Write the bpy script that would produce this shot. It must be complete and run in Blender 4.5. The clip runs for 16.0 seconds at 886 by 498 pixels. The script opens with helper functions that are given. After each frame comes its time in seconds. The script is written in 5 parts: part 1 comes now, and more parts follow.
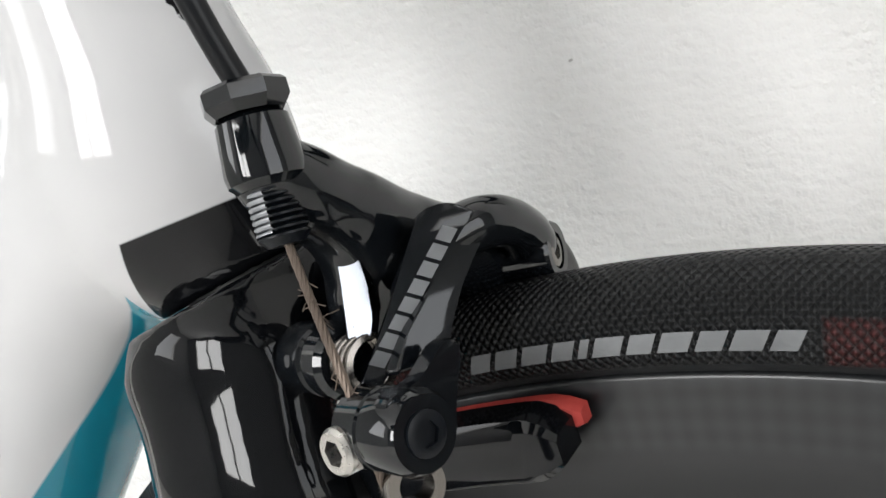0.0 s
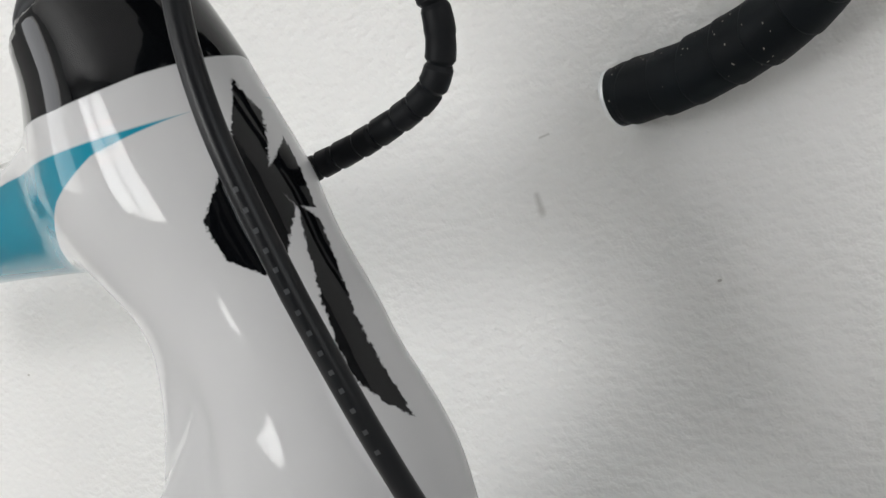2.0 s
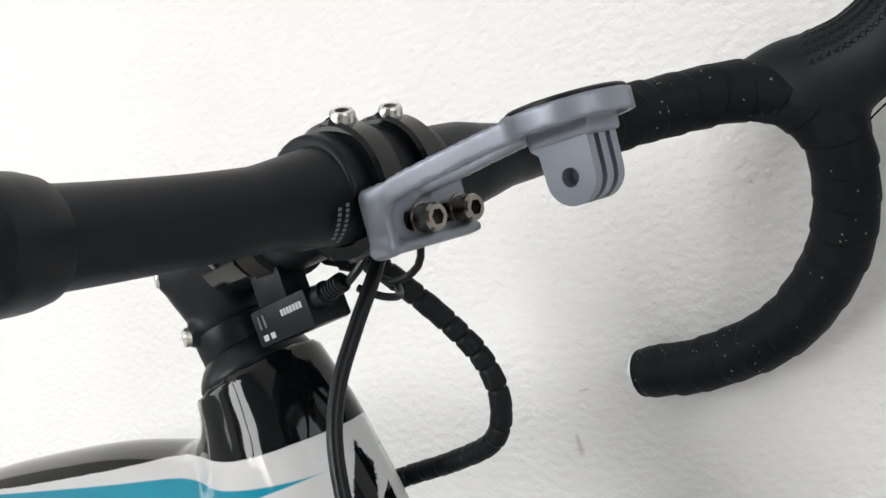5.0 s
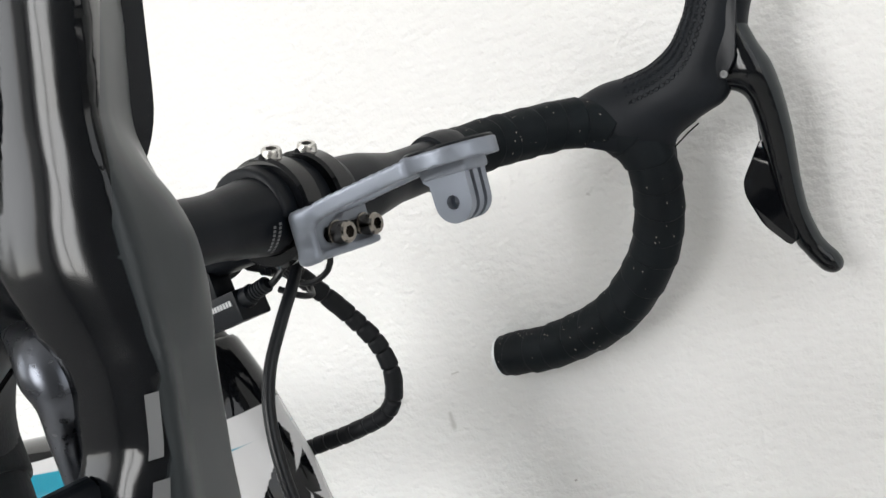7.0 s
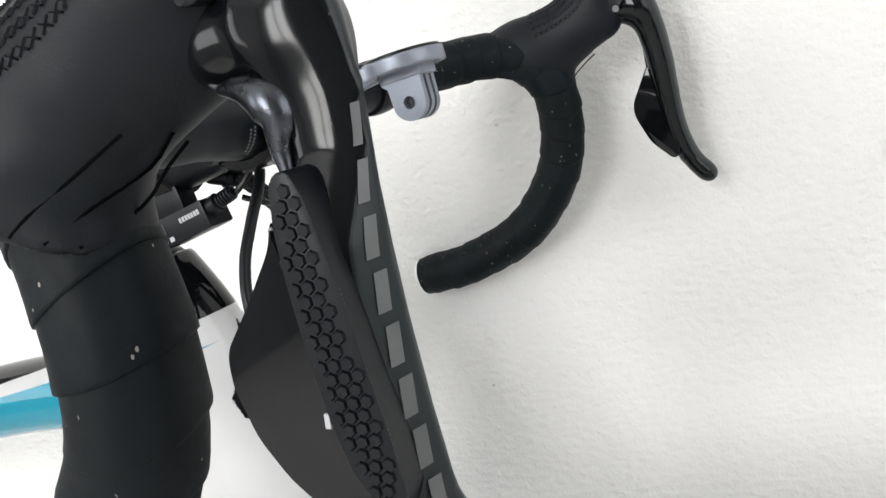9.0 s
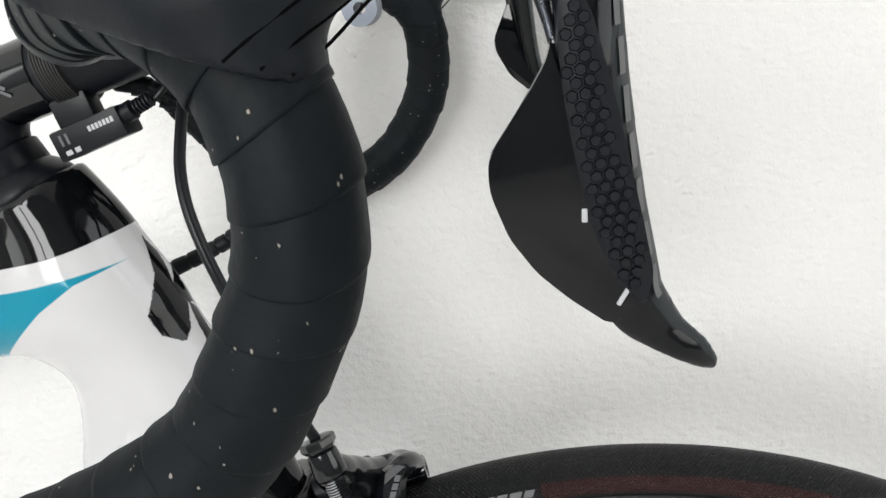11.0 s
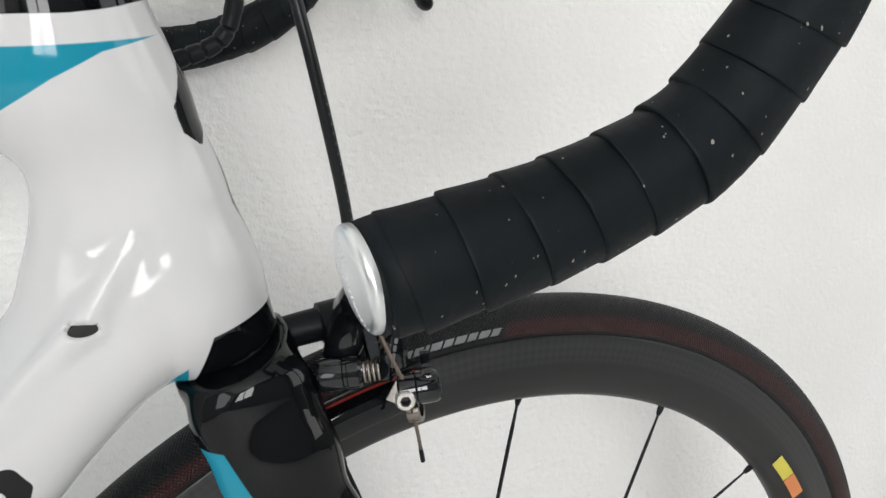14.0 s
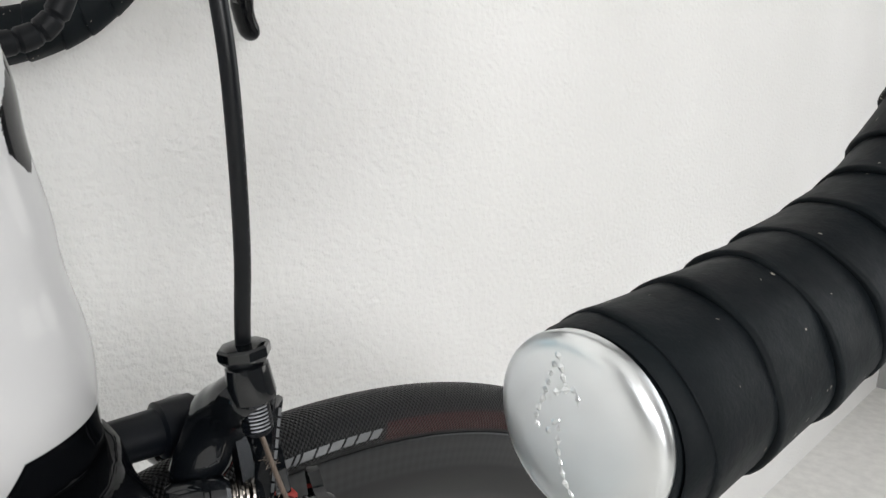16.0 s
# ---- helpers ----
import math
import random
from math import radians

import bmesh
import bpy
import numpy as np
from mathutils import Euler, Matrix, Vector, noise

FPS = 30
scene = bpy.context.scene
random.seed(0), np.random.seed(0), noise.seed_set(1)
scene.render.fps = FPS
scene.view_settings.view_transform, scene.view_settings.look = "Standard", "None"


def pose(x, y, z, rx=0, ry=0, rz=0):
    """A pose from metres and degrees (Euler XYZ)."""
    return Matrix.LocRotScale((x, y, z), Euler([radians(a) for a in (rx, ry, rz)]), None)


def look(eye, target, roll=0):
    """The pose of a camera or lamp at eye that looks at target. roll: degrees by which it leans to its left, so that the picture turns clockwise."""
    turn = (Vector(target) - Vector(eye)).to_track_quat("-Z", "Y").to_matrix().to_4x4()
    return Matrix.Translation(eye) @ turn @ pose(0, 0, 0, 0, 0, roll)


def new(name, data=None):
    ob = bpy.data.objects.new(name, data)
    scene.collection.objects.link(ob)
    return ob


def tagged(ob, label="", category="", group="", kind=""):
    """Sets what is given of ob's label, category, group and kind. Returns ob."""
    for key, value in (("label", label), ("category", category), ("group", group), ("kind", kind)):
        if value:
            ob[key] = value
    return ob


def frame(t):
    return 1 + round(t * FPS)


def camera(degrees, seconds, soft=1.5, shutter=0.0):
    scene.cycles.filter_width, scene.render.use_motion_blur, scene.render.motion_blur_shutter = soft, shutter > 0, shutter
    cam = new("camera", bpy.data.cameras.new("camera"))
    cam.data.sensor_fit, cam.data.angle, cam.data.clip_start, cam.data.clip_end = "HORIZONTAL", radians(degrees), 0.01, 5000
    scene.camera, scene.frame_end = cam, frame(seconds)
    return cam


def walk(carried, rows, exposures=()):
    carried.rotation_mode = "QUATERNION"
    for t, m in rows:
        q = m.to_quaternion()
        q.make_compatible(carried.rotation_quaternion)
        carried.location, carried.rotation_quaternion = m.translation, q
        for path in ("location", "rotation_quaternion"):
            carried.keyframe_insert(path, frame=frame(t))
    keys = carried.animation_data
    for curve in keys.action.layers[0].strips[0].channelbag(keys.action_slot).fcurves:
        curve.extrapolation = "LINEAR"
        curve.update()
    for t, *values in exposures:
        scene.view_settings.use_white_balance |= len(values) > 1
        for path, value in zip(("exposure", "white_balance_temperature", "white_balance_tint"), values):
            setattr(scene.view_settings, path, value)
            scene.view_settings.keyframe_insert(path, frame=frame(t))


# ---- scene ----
cam = camera(54.8, 16.0)
PATH = [
    (0, (0.0139, -0.2128, 0.7112), (-0.1906, 0.2340, 0.6186), -11.80),
    (0.5, (0.0149, -0.2034, 0.7188), (-0.2061, 0.2369, 0.6333), -12.60),
    (1, (0.0194, -0.2040, 0.7439), (-0.2198, 0.2289, 0.6703), -12.83),
    (1.5, (0.0204, -0.2081, 0.7611), (-0.2382, 0.2166, 0.7088), -13.63),
    (2, (0.0167, -0.2074, 0.7832), (-0.2450, 0.2170, 0.7459), -14.19),
    (2.5, (0.0328, -0.2121, 0.7982), (-0.2444, 0.2035, 0.7776), -14.32),
    (3, (0.0448, -0.2225, 0.8187), (-0.2434, 0.1860, 0.8159), -14.36),
    (3.5, (0.0493, -0.2320, 0.8378), (-0.2405, 0.1755, 0.8437), -14.72),
    (4, (0.0603, -0.2381, 0.8539), (-0.2330, 0.1667, 0.8647), -14.88),
    (4.5, (0.0717, -0.2560, 0.8729), (-0.2175, 0.1515, 0.8893), -13.71),
    (7, (0.1066, -0.3487, 0.8815), (-0.1023, 0.1056, 0.8785), -14.00),
    (7.5, (0.1095, -0.3622, 0.8719), (-0.0822, 0.0995, 0.8612), -15.61),
    (8, (0.1078, -0.3771, 0.8619), (-0.0747, 0.0881, 0.8431), -16.68),
    (8.5, (0.0986, -0.3946, 0.8572), (-0.0684, 0.0760, 0.8318), -16.44),
    (11, (-0.0017, -0.4442, 0.8568), (-0.0043, 0.0471, 0.7638), -15.13),
    (11.5, (-0.0462, -0.4413, 0.8501), (-0.0054, 0.0433, 0.7341), -14.45),
    (12, (-0.0946, -0.4382, 0.8454), (-0.0252, 0.0377, 0.7086), -13.63),
    (12.5, (-0.1383, -0.4420, 0.8435), (-0.0321, 0.0217, 0.6896), -11.38),
    (13, (-0.1800, -0.4422, 0.8398), (-0.0353, 0.0087, 0.6795), -8.50),
    (13.5, (-0.2083, -0.4266, 0.8297), (-0.0146, 0.0074, 0.6745), -5.28),
    (14, (-0.2331, -0.4023, 0.8255), (0.0150, 0.0080, 0.6838), -2.91),
    (14.5, (-0.2537, -0.3716, 0.8168), (0.0342, 0.0168, 0.6892), -1.44),
    (15, (-0.2621, -0.3419, 0.8083), (0.0635, 0.0196, 0.6926), 0.42),
    (15.5, (-0.2573, -0.3116, 0.8046), (0.1050, 0.0155, 0.6965), 2.72),
    (16, (-0.2454, -0.2850, 0.8087), (0.1376, 0.0192, 0.7051), 4.42),
]
walk(cam, [(t, look(eye, target, roll)) for t, eye, target, roll in PATH],
     exposures=[(0.0, 0.28), (0.5, 0.03), (1.0, -0.35), (1.5, -0.55), (2.0, -0.42), (2.5, -0.38), (3.0, -0.32), (3.5, -0.21), (4.5, -0.13), (7.0, 0.02), (8.0, 0.09), (8.5, 0.26), (11.0, 0.12), (12.0, 0.10), (13.0, -0.06), (14.0, -0.09), (14.5, -0.13), (16.0, -0.12)])

# ---- light: day through a pair of windows behind the camera and one at the side, plus an added east fill ----
world = bpy.data.worlds.new("sky")
scene.world = world
world.use_nodes = True
wn = world.node_tree.nodes
sky = wn.new("ShaderNodeTexSky")
sky.sky_type = "NISHITA"
sky.sun_disc = False
sky.sun_elevation = radians(42)
sky.sun_rotation = radians(200)
world.node_tree.links.new(sky.outputs[0], wn["Background"].inputs[0])
wn["Background"].inputs[1].default_value = 0.1


def window_light(name, place, turn, sx, sy, power, colour):
    data = bpy.data.lights.new(name, "AREA")
    data.shape, data.size, data.size_y, data.energy, data.color = "RECTANGLE", sx, sy, power, colour
    ob = new(name, data)
    ob.matrix_world = Matrix.Translation(place) @ Euler([radians(a) for a in turn]).to_matrix().to_4x4()
    return ob


WALL_Y = 0.1791
ROOM_X0, ROOM_X1, ROOM_Y0, ROOM_H = -2.6, 2.4, -3.4, 2.7
WINDOWS_BACK = [(-1.75, 0.66, 0.9, 2.4), (-1.01, 0.66, 0.9, 2.4)]   # x middle, width, sill, head
WINDOW_SIDE = (-1.7, 1.2, 1.0, 2.35)      # y middle, width, sill, head
# broad opening for a fill light, added only to soften the wall shadows
FILL_EAST = (-1.6, 2.2, 0.6, 2.4)
for (wx, ww, z0, z1), watts in zip(WINDOWS_BACK, (47, 47)):
    window_light("daylight_and_fill", (wx, ROOM_Y0 - 0.05, (z0 + z1) / 2), (90, 0, 0), ww, z1 - z0, watts, (1.0, 0.996, 0.985))
window_light("daylight_and_fill", (ROOM_X0 - 0.05, WINDOW_SIDE[0], (WINDOW_SIDE[2] + WINDOW_SIDE[3]) / 2), (90, 0, -90), WINDOW_SIDE[1], 1.35, 19, (1.0, 0.985, 0.96))
# added fill from the right, weak and wide
window_light("daylight_and_fill", (ROOM_X1 + 0.05, FILL_EAST[0], (FILL_EAST[2] + FILL_EAST[3]) / 2), (90, 0, 90), FILL_EAST[1], FILL_EAST[3] - FILL_EAST[2], 30, (1.0, 0.99, 0.97))

# ---- materials ----


def material(name):
    m = bpy.data.materials.new(name)
    m.use_nodes = True
    nt = m.node_tree
    return m, nt, nt.nodes["Principled BSDF"]


def add(nt, kind, **given):
    n = nt.nodes.new(kind)
    for key, value in given.items():
        if key == "operation":
            n.operation = value
        elif key == "blend_type":
            n.blend_type = value
        elif key == "data_type":
            n.data_type = value
    return n


def math_node(nt, op, a, b=None, c=None):
    n = nt.nodes.new("ShaderNodeMath")
    n.operation = op
    for i, v in enumerate((a, b, c)):
        if v is None:
            continue
        if isinstance(v, (int, float)):
            n.inputs[i].default_value = v
        else:
            nt.links.new(v, n.inputs[i])
    return n.outputs[0]


def coords(nt):
    tc = nt.nodes.new("ShaderNodeTexCoord")
    return tc.outputs["Object"]


def noise_tex(nt, vec, scale, detail=4.0, rough=0.55):
    n = nt.nodes.new("ShaderNodeTexNoise")
    n.inputs["Scale"].default_value, n.inputs["Detail"].default_value, n.inputs["Roughness"].default_value = scale, detail, rough
    nt.links.new(vec, n.inputs["Vector"])
    return n.outputs["Fac"]


def ramp(nt, fac, stops):
    n = nt.nodes.new("ShaderNodeValToRGB")
    e = n.color_ramp.elements
    while len(e) < len(stops):
        e.new(0.5)
    for el, (at, col) in zip(e, stops):
        el.position = at
        el.color = (*col, 1) if len(col) == 3 else col
    nt.links.new(fac, n.inputs[0])
    return n.outputs[0]


def mix(nt, fac, a, b):
    n = nt.nodes.new("ShaderNodeMix")
    n.data_type = "RGBA"
    for sock, v in ((n.inputs[0], fac), (n.inputs[6], a), (n.inputs[7], b)):
        if isinstance(v, (int, float)):
            sock.default_value = v
        elif isinstance(v, tuple):
            sock.default_value = (*v, 1)
        else:
            nt.links.new(v, sock)
    return n.outputs[2]


def bump(nt, bsdf, height, strength, distance):
    n = nt.nodes.new("ShaderNodeBump")
    n.inputs["Strength"].default_value, n.inputs["Distance"].default_value = strength, distance
    nt.links.new(height, n.inputs["Height"])
    nt.links.new(n.outputs[0], bsdf.inputs["Normal"])
    return n


def lever_finish():
    """Gloss black with a satin charcoal front."""
    m, nt, b = material("gloss_black_lever_with_charcoal_front")
    tc = nt.nodes.new("ShaderNodeTexCoord")
    s = nt.nodes.new("ShaderNodeSeparateXYZ")
    nt.links.new(tc.outputs["Normal"], s.inputs[0])
    n = nt.nodes.new("ShaderNodeMapRange")
    n.inputs["From Min"].default_value, n.inputs["From Max"].default_value = 0.64, 0.72
    nt.links.new(s.outputs[0], n.inputs["Value"])
    # the charcoal ends along a line on the outer side of the blade
    place = nt.nodes.new("ShaderNodeSeparateXYZ")
    nt.links.new(tc.outputs["Object"], place.inputs[0])
    edge = math_node(nt, "MINIMUM", math_node(nt, "MULTIPLY_ADD", place.outputs[2], -0.27, 0.4609), 0.2250)
    inner = math_node(nt, "LESS_THAN", math_node(nt, "MULTIPLY", place.outputs[1], -1.0), edge)
    face = math_node(nt, "MULTIPLY", n.outputs[0], inner)
    nt.links.new(mix(nt, face, (0.003, 0.0036, 0.0046), (0.021, 0.0255, 0.028)), b.inputs["Base Color"])
    nt.links.new(math_node(nt, "MULTIPLY_ADD", face, 0.24, 0.13), b.inputs["Roughness"])
    b.inputs["Specular IOR Level"].default_value = 0.25
    return m


def plain(name, colour, rough, metal=0.0, coat=0.0, grain=0.0, grain_scale=900.0, vary=0.12, relief=0.0, shine=0.5):
    """A surface with slight variation of tone and gloss at two scales."""
    m, nt, b = material(name)
    v = coords(nt)
    big, small = noise_tex(nt, v, 35.0, 3.0), noise_tex(nt, v, grain_scale, 3.0)
    dark = tuple(c * (1 - vary) for c in colour)
    lite = tuple(min(1.0, c * (1 + vary)) for c in colour)
    nt.links.new(ramp(nt, big, [(0.3, dark), (0.7, lite)]), b.inputs["Base Color"])
    b.inputs["Metallic"].default_value = metal
    b.inputs["Specular IOR Level"].default_value = shine
    rr = math_node(nt, "MULTIPLY_ADD", small, 0.25 * rough + grain, rough * 0.88 - grain * 0.5)
    nt.links.new(rr, b.inputs["Roughness"])
    if coat:
        b.inputs["Coat Weight"].default_value = coat
        b.inputs["Coat Roughness"].default_value = 0.03
    if relief:
        bump(nt, b, small, 1.0, relief)
    return m


LEVER = lever_finish()
GLOSS_BLACK = plain("gloss_black_paint", (0.0035, 0.004, 0.005), 0.05, shine=0.3)
ANODISED_BLACK = plain("polished_black_anodised", (0.0042, 0.0052, 0.0066), 0.07, metal=0.0, shine=0.5)
SATIN_BLACK = plain("satin_black", (0.0030, 0.0042, 0.0064), 0.38, relief=0.00002, shine=0.22)
MATTE_BLACK = plain("matte_black_alloy", (0.0032, 0.0046, 0.0070), 0.42, relief=0.00002, shine=0.2)
CHARCOAL = plain("charcoal_lever_face", (0.045, 0.048, 0.052), 0.34)
STEEL = plain("bolt_steel", (0.60, 0.58, 0.55), 0.28, metal=1.0, relief=0.00003)
CABLE_STEEL = plain("worn_cable_steel", (0.135, 0.105, 0.085), 0.5, metal=0.6, vary=0.35, grain_scale=1600)
SILVER = plain("bright_plug_aluminium", (0.74, 0.76, 0.77), 0.3, metal=1.0)
MOUNT_GREY = plain("anodised_grey_aluminium", (0.21, 0.23, 0.27), 0.42, metal=0.55, relief=0.00002)
CABLE_BLACK = plain("cable_housing", (0.0042, 0.0050, 0.0064), 0.34, shine=0.25)
SLEEVE = plain("spiral_sleeve", (0.0038, 0.0046, 0.0060), 0.5, relief=0.00003, shine=0.2)
RED_PAD = plain("red_brake_rubber", (0.42, 0.045, 0.035), 0.6, relief=0.00005)
PRINT = plain("pale_print", (0.42, 0.43, 0.44), 0.45)
TYRE_PRINT = plain("grey_tyre_print", (0.125, 0.13, 0.135), 0.6, vary=0.25, grain_scale=1500)
DARK_PRINT = plain("dim_grey_print", (0.10, 0.103, 0.106), 0.45)
GROOVE_BLACK = plain("groove_shadow_black", (0.0012, 0.0013, 0.0015), 0.9, shine=0.05)
BOLT_DARK = plain("dark_bolt_steel", (0.24, 0.22, 0.20), 0.25, metal=1.0, relief=0.00003)
# brighter than the black lever, to carry the highlight on its root
ROOT_HIGHLIGHT = plain("lever_root_highlight_metal", (0.075, 0.08, 0.092), 0.28, metal=1.0)
# metal lighter than the black link, for its window highlight
LINK_HIGHLIGHT = plain("link_highlight_metal", (0.085, 0.09, 0.10), 0.26, metal=1.0)
LIT_THREAD = plain("worn_lit_thread_face", (0.30, 0.31, 0.33), 0.35, metal=0.6)
YELLOW = plain("yellow_sticker", (0.52, 0.46, 0.06), 0.4)
ORANGE = plain("red_orange_sticker", (0.55, 0.19, 0.06), 0.4)
HOLE_BLACK = plain("rubber_black", (0.008, 0.008, 0.008), 0.6)


def rubber_tape():
    m, nt, b = material("black_bar_tape")
    v = coords(nt)
    fine, mid, big = noise_tex(nt, v, 1500.0, 3.0), noise_tex(nt, v, 260.0, 4.0), noise_tex(nt, v, 40.0, 3.0)
    base = ramp(nt, big, [(0.3, (0.0020, 0.0036, 0.0050)), (0.7, (0.0036, 0.0062, 0.0082))])
    vor = nt.nodes.new("ShaderNodeTexVoronoi")
    vor.inputs["Scale"].default_value = 400.0
    stretch = nt.nodes.new("ShaderNodeMapping")
    stretch.inputs["Scale"].default_value = (1.0, 1.0, 0.55)
    nt.links.new(v, stretch.inputs["Vector"])
    nt.links.new(stretch.outputs[0], vor.inputs["Vector"])
    keep = math_node(nt, "GREATER_THAN", noise_tex(nt, v, 120.0, 2.0), 0.565)
    fleck = math_node(nt, "MULTIPLY", math_node(nt, "LESS_THAN", vor.outputs["Distance"], math_node(nt, "MULTIPLY", noise_tex(nt, v, 700.0, 1.0), 0.25)), keep)
    nt.links.new(mix(nt, fleck, base, (0.27, 0.25, 0.22)), b.inputs["Base Color"])
    b.inputs["Specular IOR Level"].default_value = 0.15
    nt.links.new(math_node(nt, "MULTIPLY_ADD", mid, 0.25, 0.46), b.inputs["Roughness"])
    h = math_node(nt, "MULTIPLY_ADD", mid, 0.7, math_node(nt, "MULTIPLY", fine, 0.3))
    bump(nt, b, h, 0.7, 0.00025)
    return m


TAPE = rubber_tape()


def hood_rubber():
    m, nt, b = material("hood_rubber")
    v = coords(nt)
    big = noise_tex(nt, v, 60.0, 3.0)
    nt.links.new(ramp(nt, big, [(0.3, (0.0026, 0.0040, 0.0062)), (0.7, (0.0046, 0.0066, 0.0098))]), b.inputs["Base Color"])
    b.inputs["Roughness"].default_value = 0.50
    b.inputs["Specular IOR Level"].default_value = 0.2
    bump(nt, b, noise_tex(nt, v, 1800.0, 2.0), 0.6, 0.0001)
    return m


HOOD = hood_rubber()


# unseen surfaces: walls grey for dark reflections, ceiling white for soft bounce
ROOM_GREY = plain("unseen_room_grey", (0.28, 0.279, 0.276), 0.75, vary=0.04, grain_scale=120)
CEILING_WHITE = plain("unseen_ceiling_white", (0.80, 0.80, 0.795), 0.8, vary=0.03, grain_scale=120)
FLOOR_TILE = plain("pale_floor", (0.70, 0.69, 0.665), 0.6, vary=0.08, grain_scale=60)


def axes_of(nt):
    s = nt.nodes.new("ShaderNodeSeparateXYZ")
    nt.links.new(coords(nt), s.inputs[0])
    return s.outputs


def side_of(nt, x, z, a, b):
    """Signed distance of (x, z) to the left of the line from a to b."""
    dx, dz = b[0] - a[0], b[1] - a[1]
    n = math.hypot(dx, dz)
    dx, dz = dx / n, dz / n
    return math_node(nt, "MULTIPLY_ADD", z, dx, math_node(nt, "MULTIPLY_ADD", x, -dz, a[0] * dz - a[1] * dx))


def convex(nt, x, z, corners):
    """Distance inside a convex polygon given anticlockwise in (x, z)."""
    d = None
    for a, b in zip(corners, corners[1:] + corners[:1]):
        e = side_of(nt, x, z, a, b)
        d = e if d is None else math_node(nt, "MINIMUM", d, e)
    return d


def limb(nt, x, z, p, q):
    """Distance inside a tapered round stroke from p to q, both (x, z, half width)."""
    dx, dz = q[0] - p[0], q[1] - p[1]
    rx, rz = math_node(nt, "SUBTRACT", x, p[0]), math_node(nt, "SUBTRACT", z, p[1])
    along = math_node(nt, "MULTIPLY_ADD", rx, dx, math_node(nt, "MULTIPLY", rz, dz))
    t = math_node(nt, "MINIMUM", math_node(nt, "MAXIMUM", math_node(nt, "DIVIDE", along, dx * dx + dz * dz), 0.0), 1.0)
    ox, oz = math_node(nt, "MULTIPLY_ADD", t, -dx, rx), math_node(nt, "MULTIPLY_ADD", t, -dz, rz)
    far = math_node(nt, "SQRT", math_node(nt, "MULTIPLY_ADD", ox, ox, math_node(nt, "MULTIPLY", oz, oz)))
    return math_node(nt, "SUBTRACT", math_node(nt, "MULTIPLY_ADD", t, q[2] - p[2], p[2]), far)


def mask(nt, d, soft=0.0003):
    n = nt.nodes.new("ShaderNodeMapRange")
    n.inputs["From Min"].default_value, n.inputs["From Max"].default_value = -soft, soft
    nt.links.new(d, n.inputs["Value"])
    return n.outputs[0]


def union(nt, *ds):
    d = ds[0]
    for e in ds[1:]:
        d = math_node(nt, "MAXIMUM", d, e)
    return d


def both(nt, *ds):
    d = ds[0]
    for e in ds[1:]:
        d = math_node(nt, "MINIMUM", d, e)
    return d


WALL_MARKS = [((-0.1612, 0.7660, 0.0012), (-0.1605, 0.7570, 0.0018), 0.45, 0.0012), ((-0.0838, 0.7100, 0.0006), (-0.0830, 0.7102, 0.0006), 0.75, 0.0003),
              ((-0.1525, 0.7930, 0.0005), (-0.1475, 0.7936, 0.0004), 0.5, 0.0004), ((-0.0300, 0.8900, 0.0008), (-0.0290, 0.8890, 0.0006), 0.35, 0.0006)]


def wall_paint():
    m, nt, b = material("white_rough_render")
    v = coords(nt)
    grain, coarse, big = noise_tex(nt, v, 430.0, 1.0, 0.5), noise_tex(nt, v, 95.0, 1.0, 0.45), noise_tex(nt, v, 2.2, 3.0)
    base = ramp(nt, big, [(0.3, (0.735, 0.73, 0.715)), (0.7, (0.80, 0.795, 0.785))])
    pit = math_node(nt, "GREATER_THAN", noise_tex(nt, v, 90.0, 1.0), 0.835)
    smudge = math_node(nt, "MULTIPLY", math_node(nt, "GREATER_THAN", noise_tex(nt, v, 21.0, 3.0, 0.7), 0.735), 0.35)
    base = mix(nt, math_node(nt, "MULTIPLY", pit, 0.6), base, (0.36, 0.34, 0.31))
    base = mix(nt, smudge, base, (0.60, 0.59, 0.565))
    # a few old marks
    x, _, z = axes_of(nt)
    for p, q, grey, soft in WALL_MARKS:
        m1 = math_node(nt, "MULTIPLY", mask(nt, limb(nt, x, z, p, q), soft), grey)
        base = mix(nt, m1, base, (0.30, 0.285, 0.26))
    nt.links.new(base, b.inputs["Base Color"])
    b.inputs["Roughness"].default_value = 0.72
    # round lumps, stretched sideways, over a finer grain
    wide = nt.nodes.new("ShaderNodeMapping")
    wide.inputs["Scale"].default_value = (0.62, 1.0, 1.0)
    nt.links.new(v, wide.inputs["Vector"])
    lumps = noise_tex(nt, wide.outputs[0], 230.0, 0.0, 0.4)
    h = math_node(nt, "MULTIPLY_ADD", lumps, 0.42, math_node(nt, "MULTIPLY_ADD", coarse, 0.30, math_node(nt, "MULTIPLY", grain, 0.26)))
    bump(nt, b, h, 0.9, 0.0036)
    return m


WALL_PAINT = wall_paint()


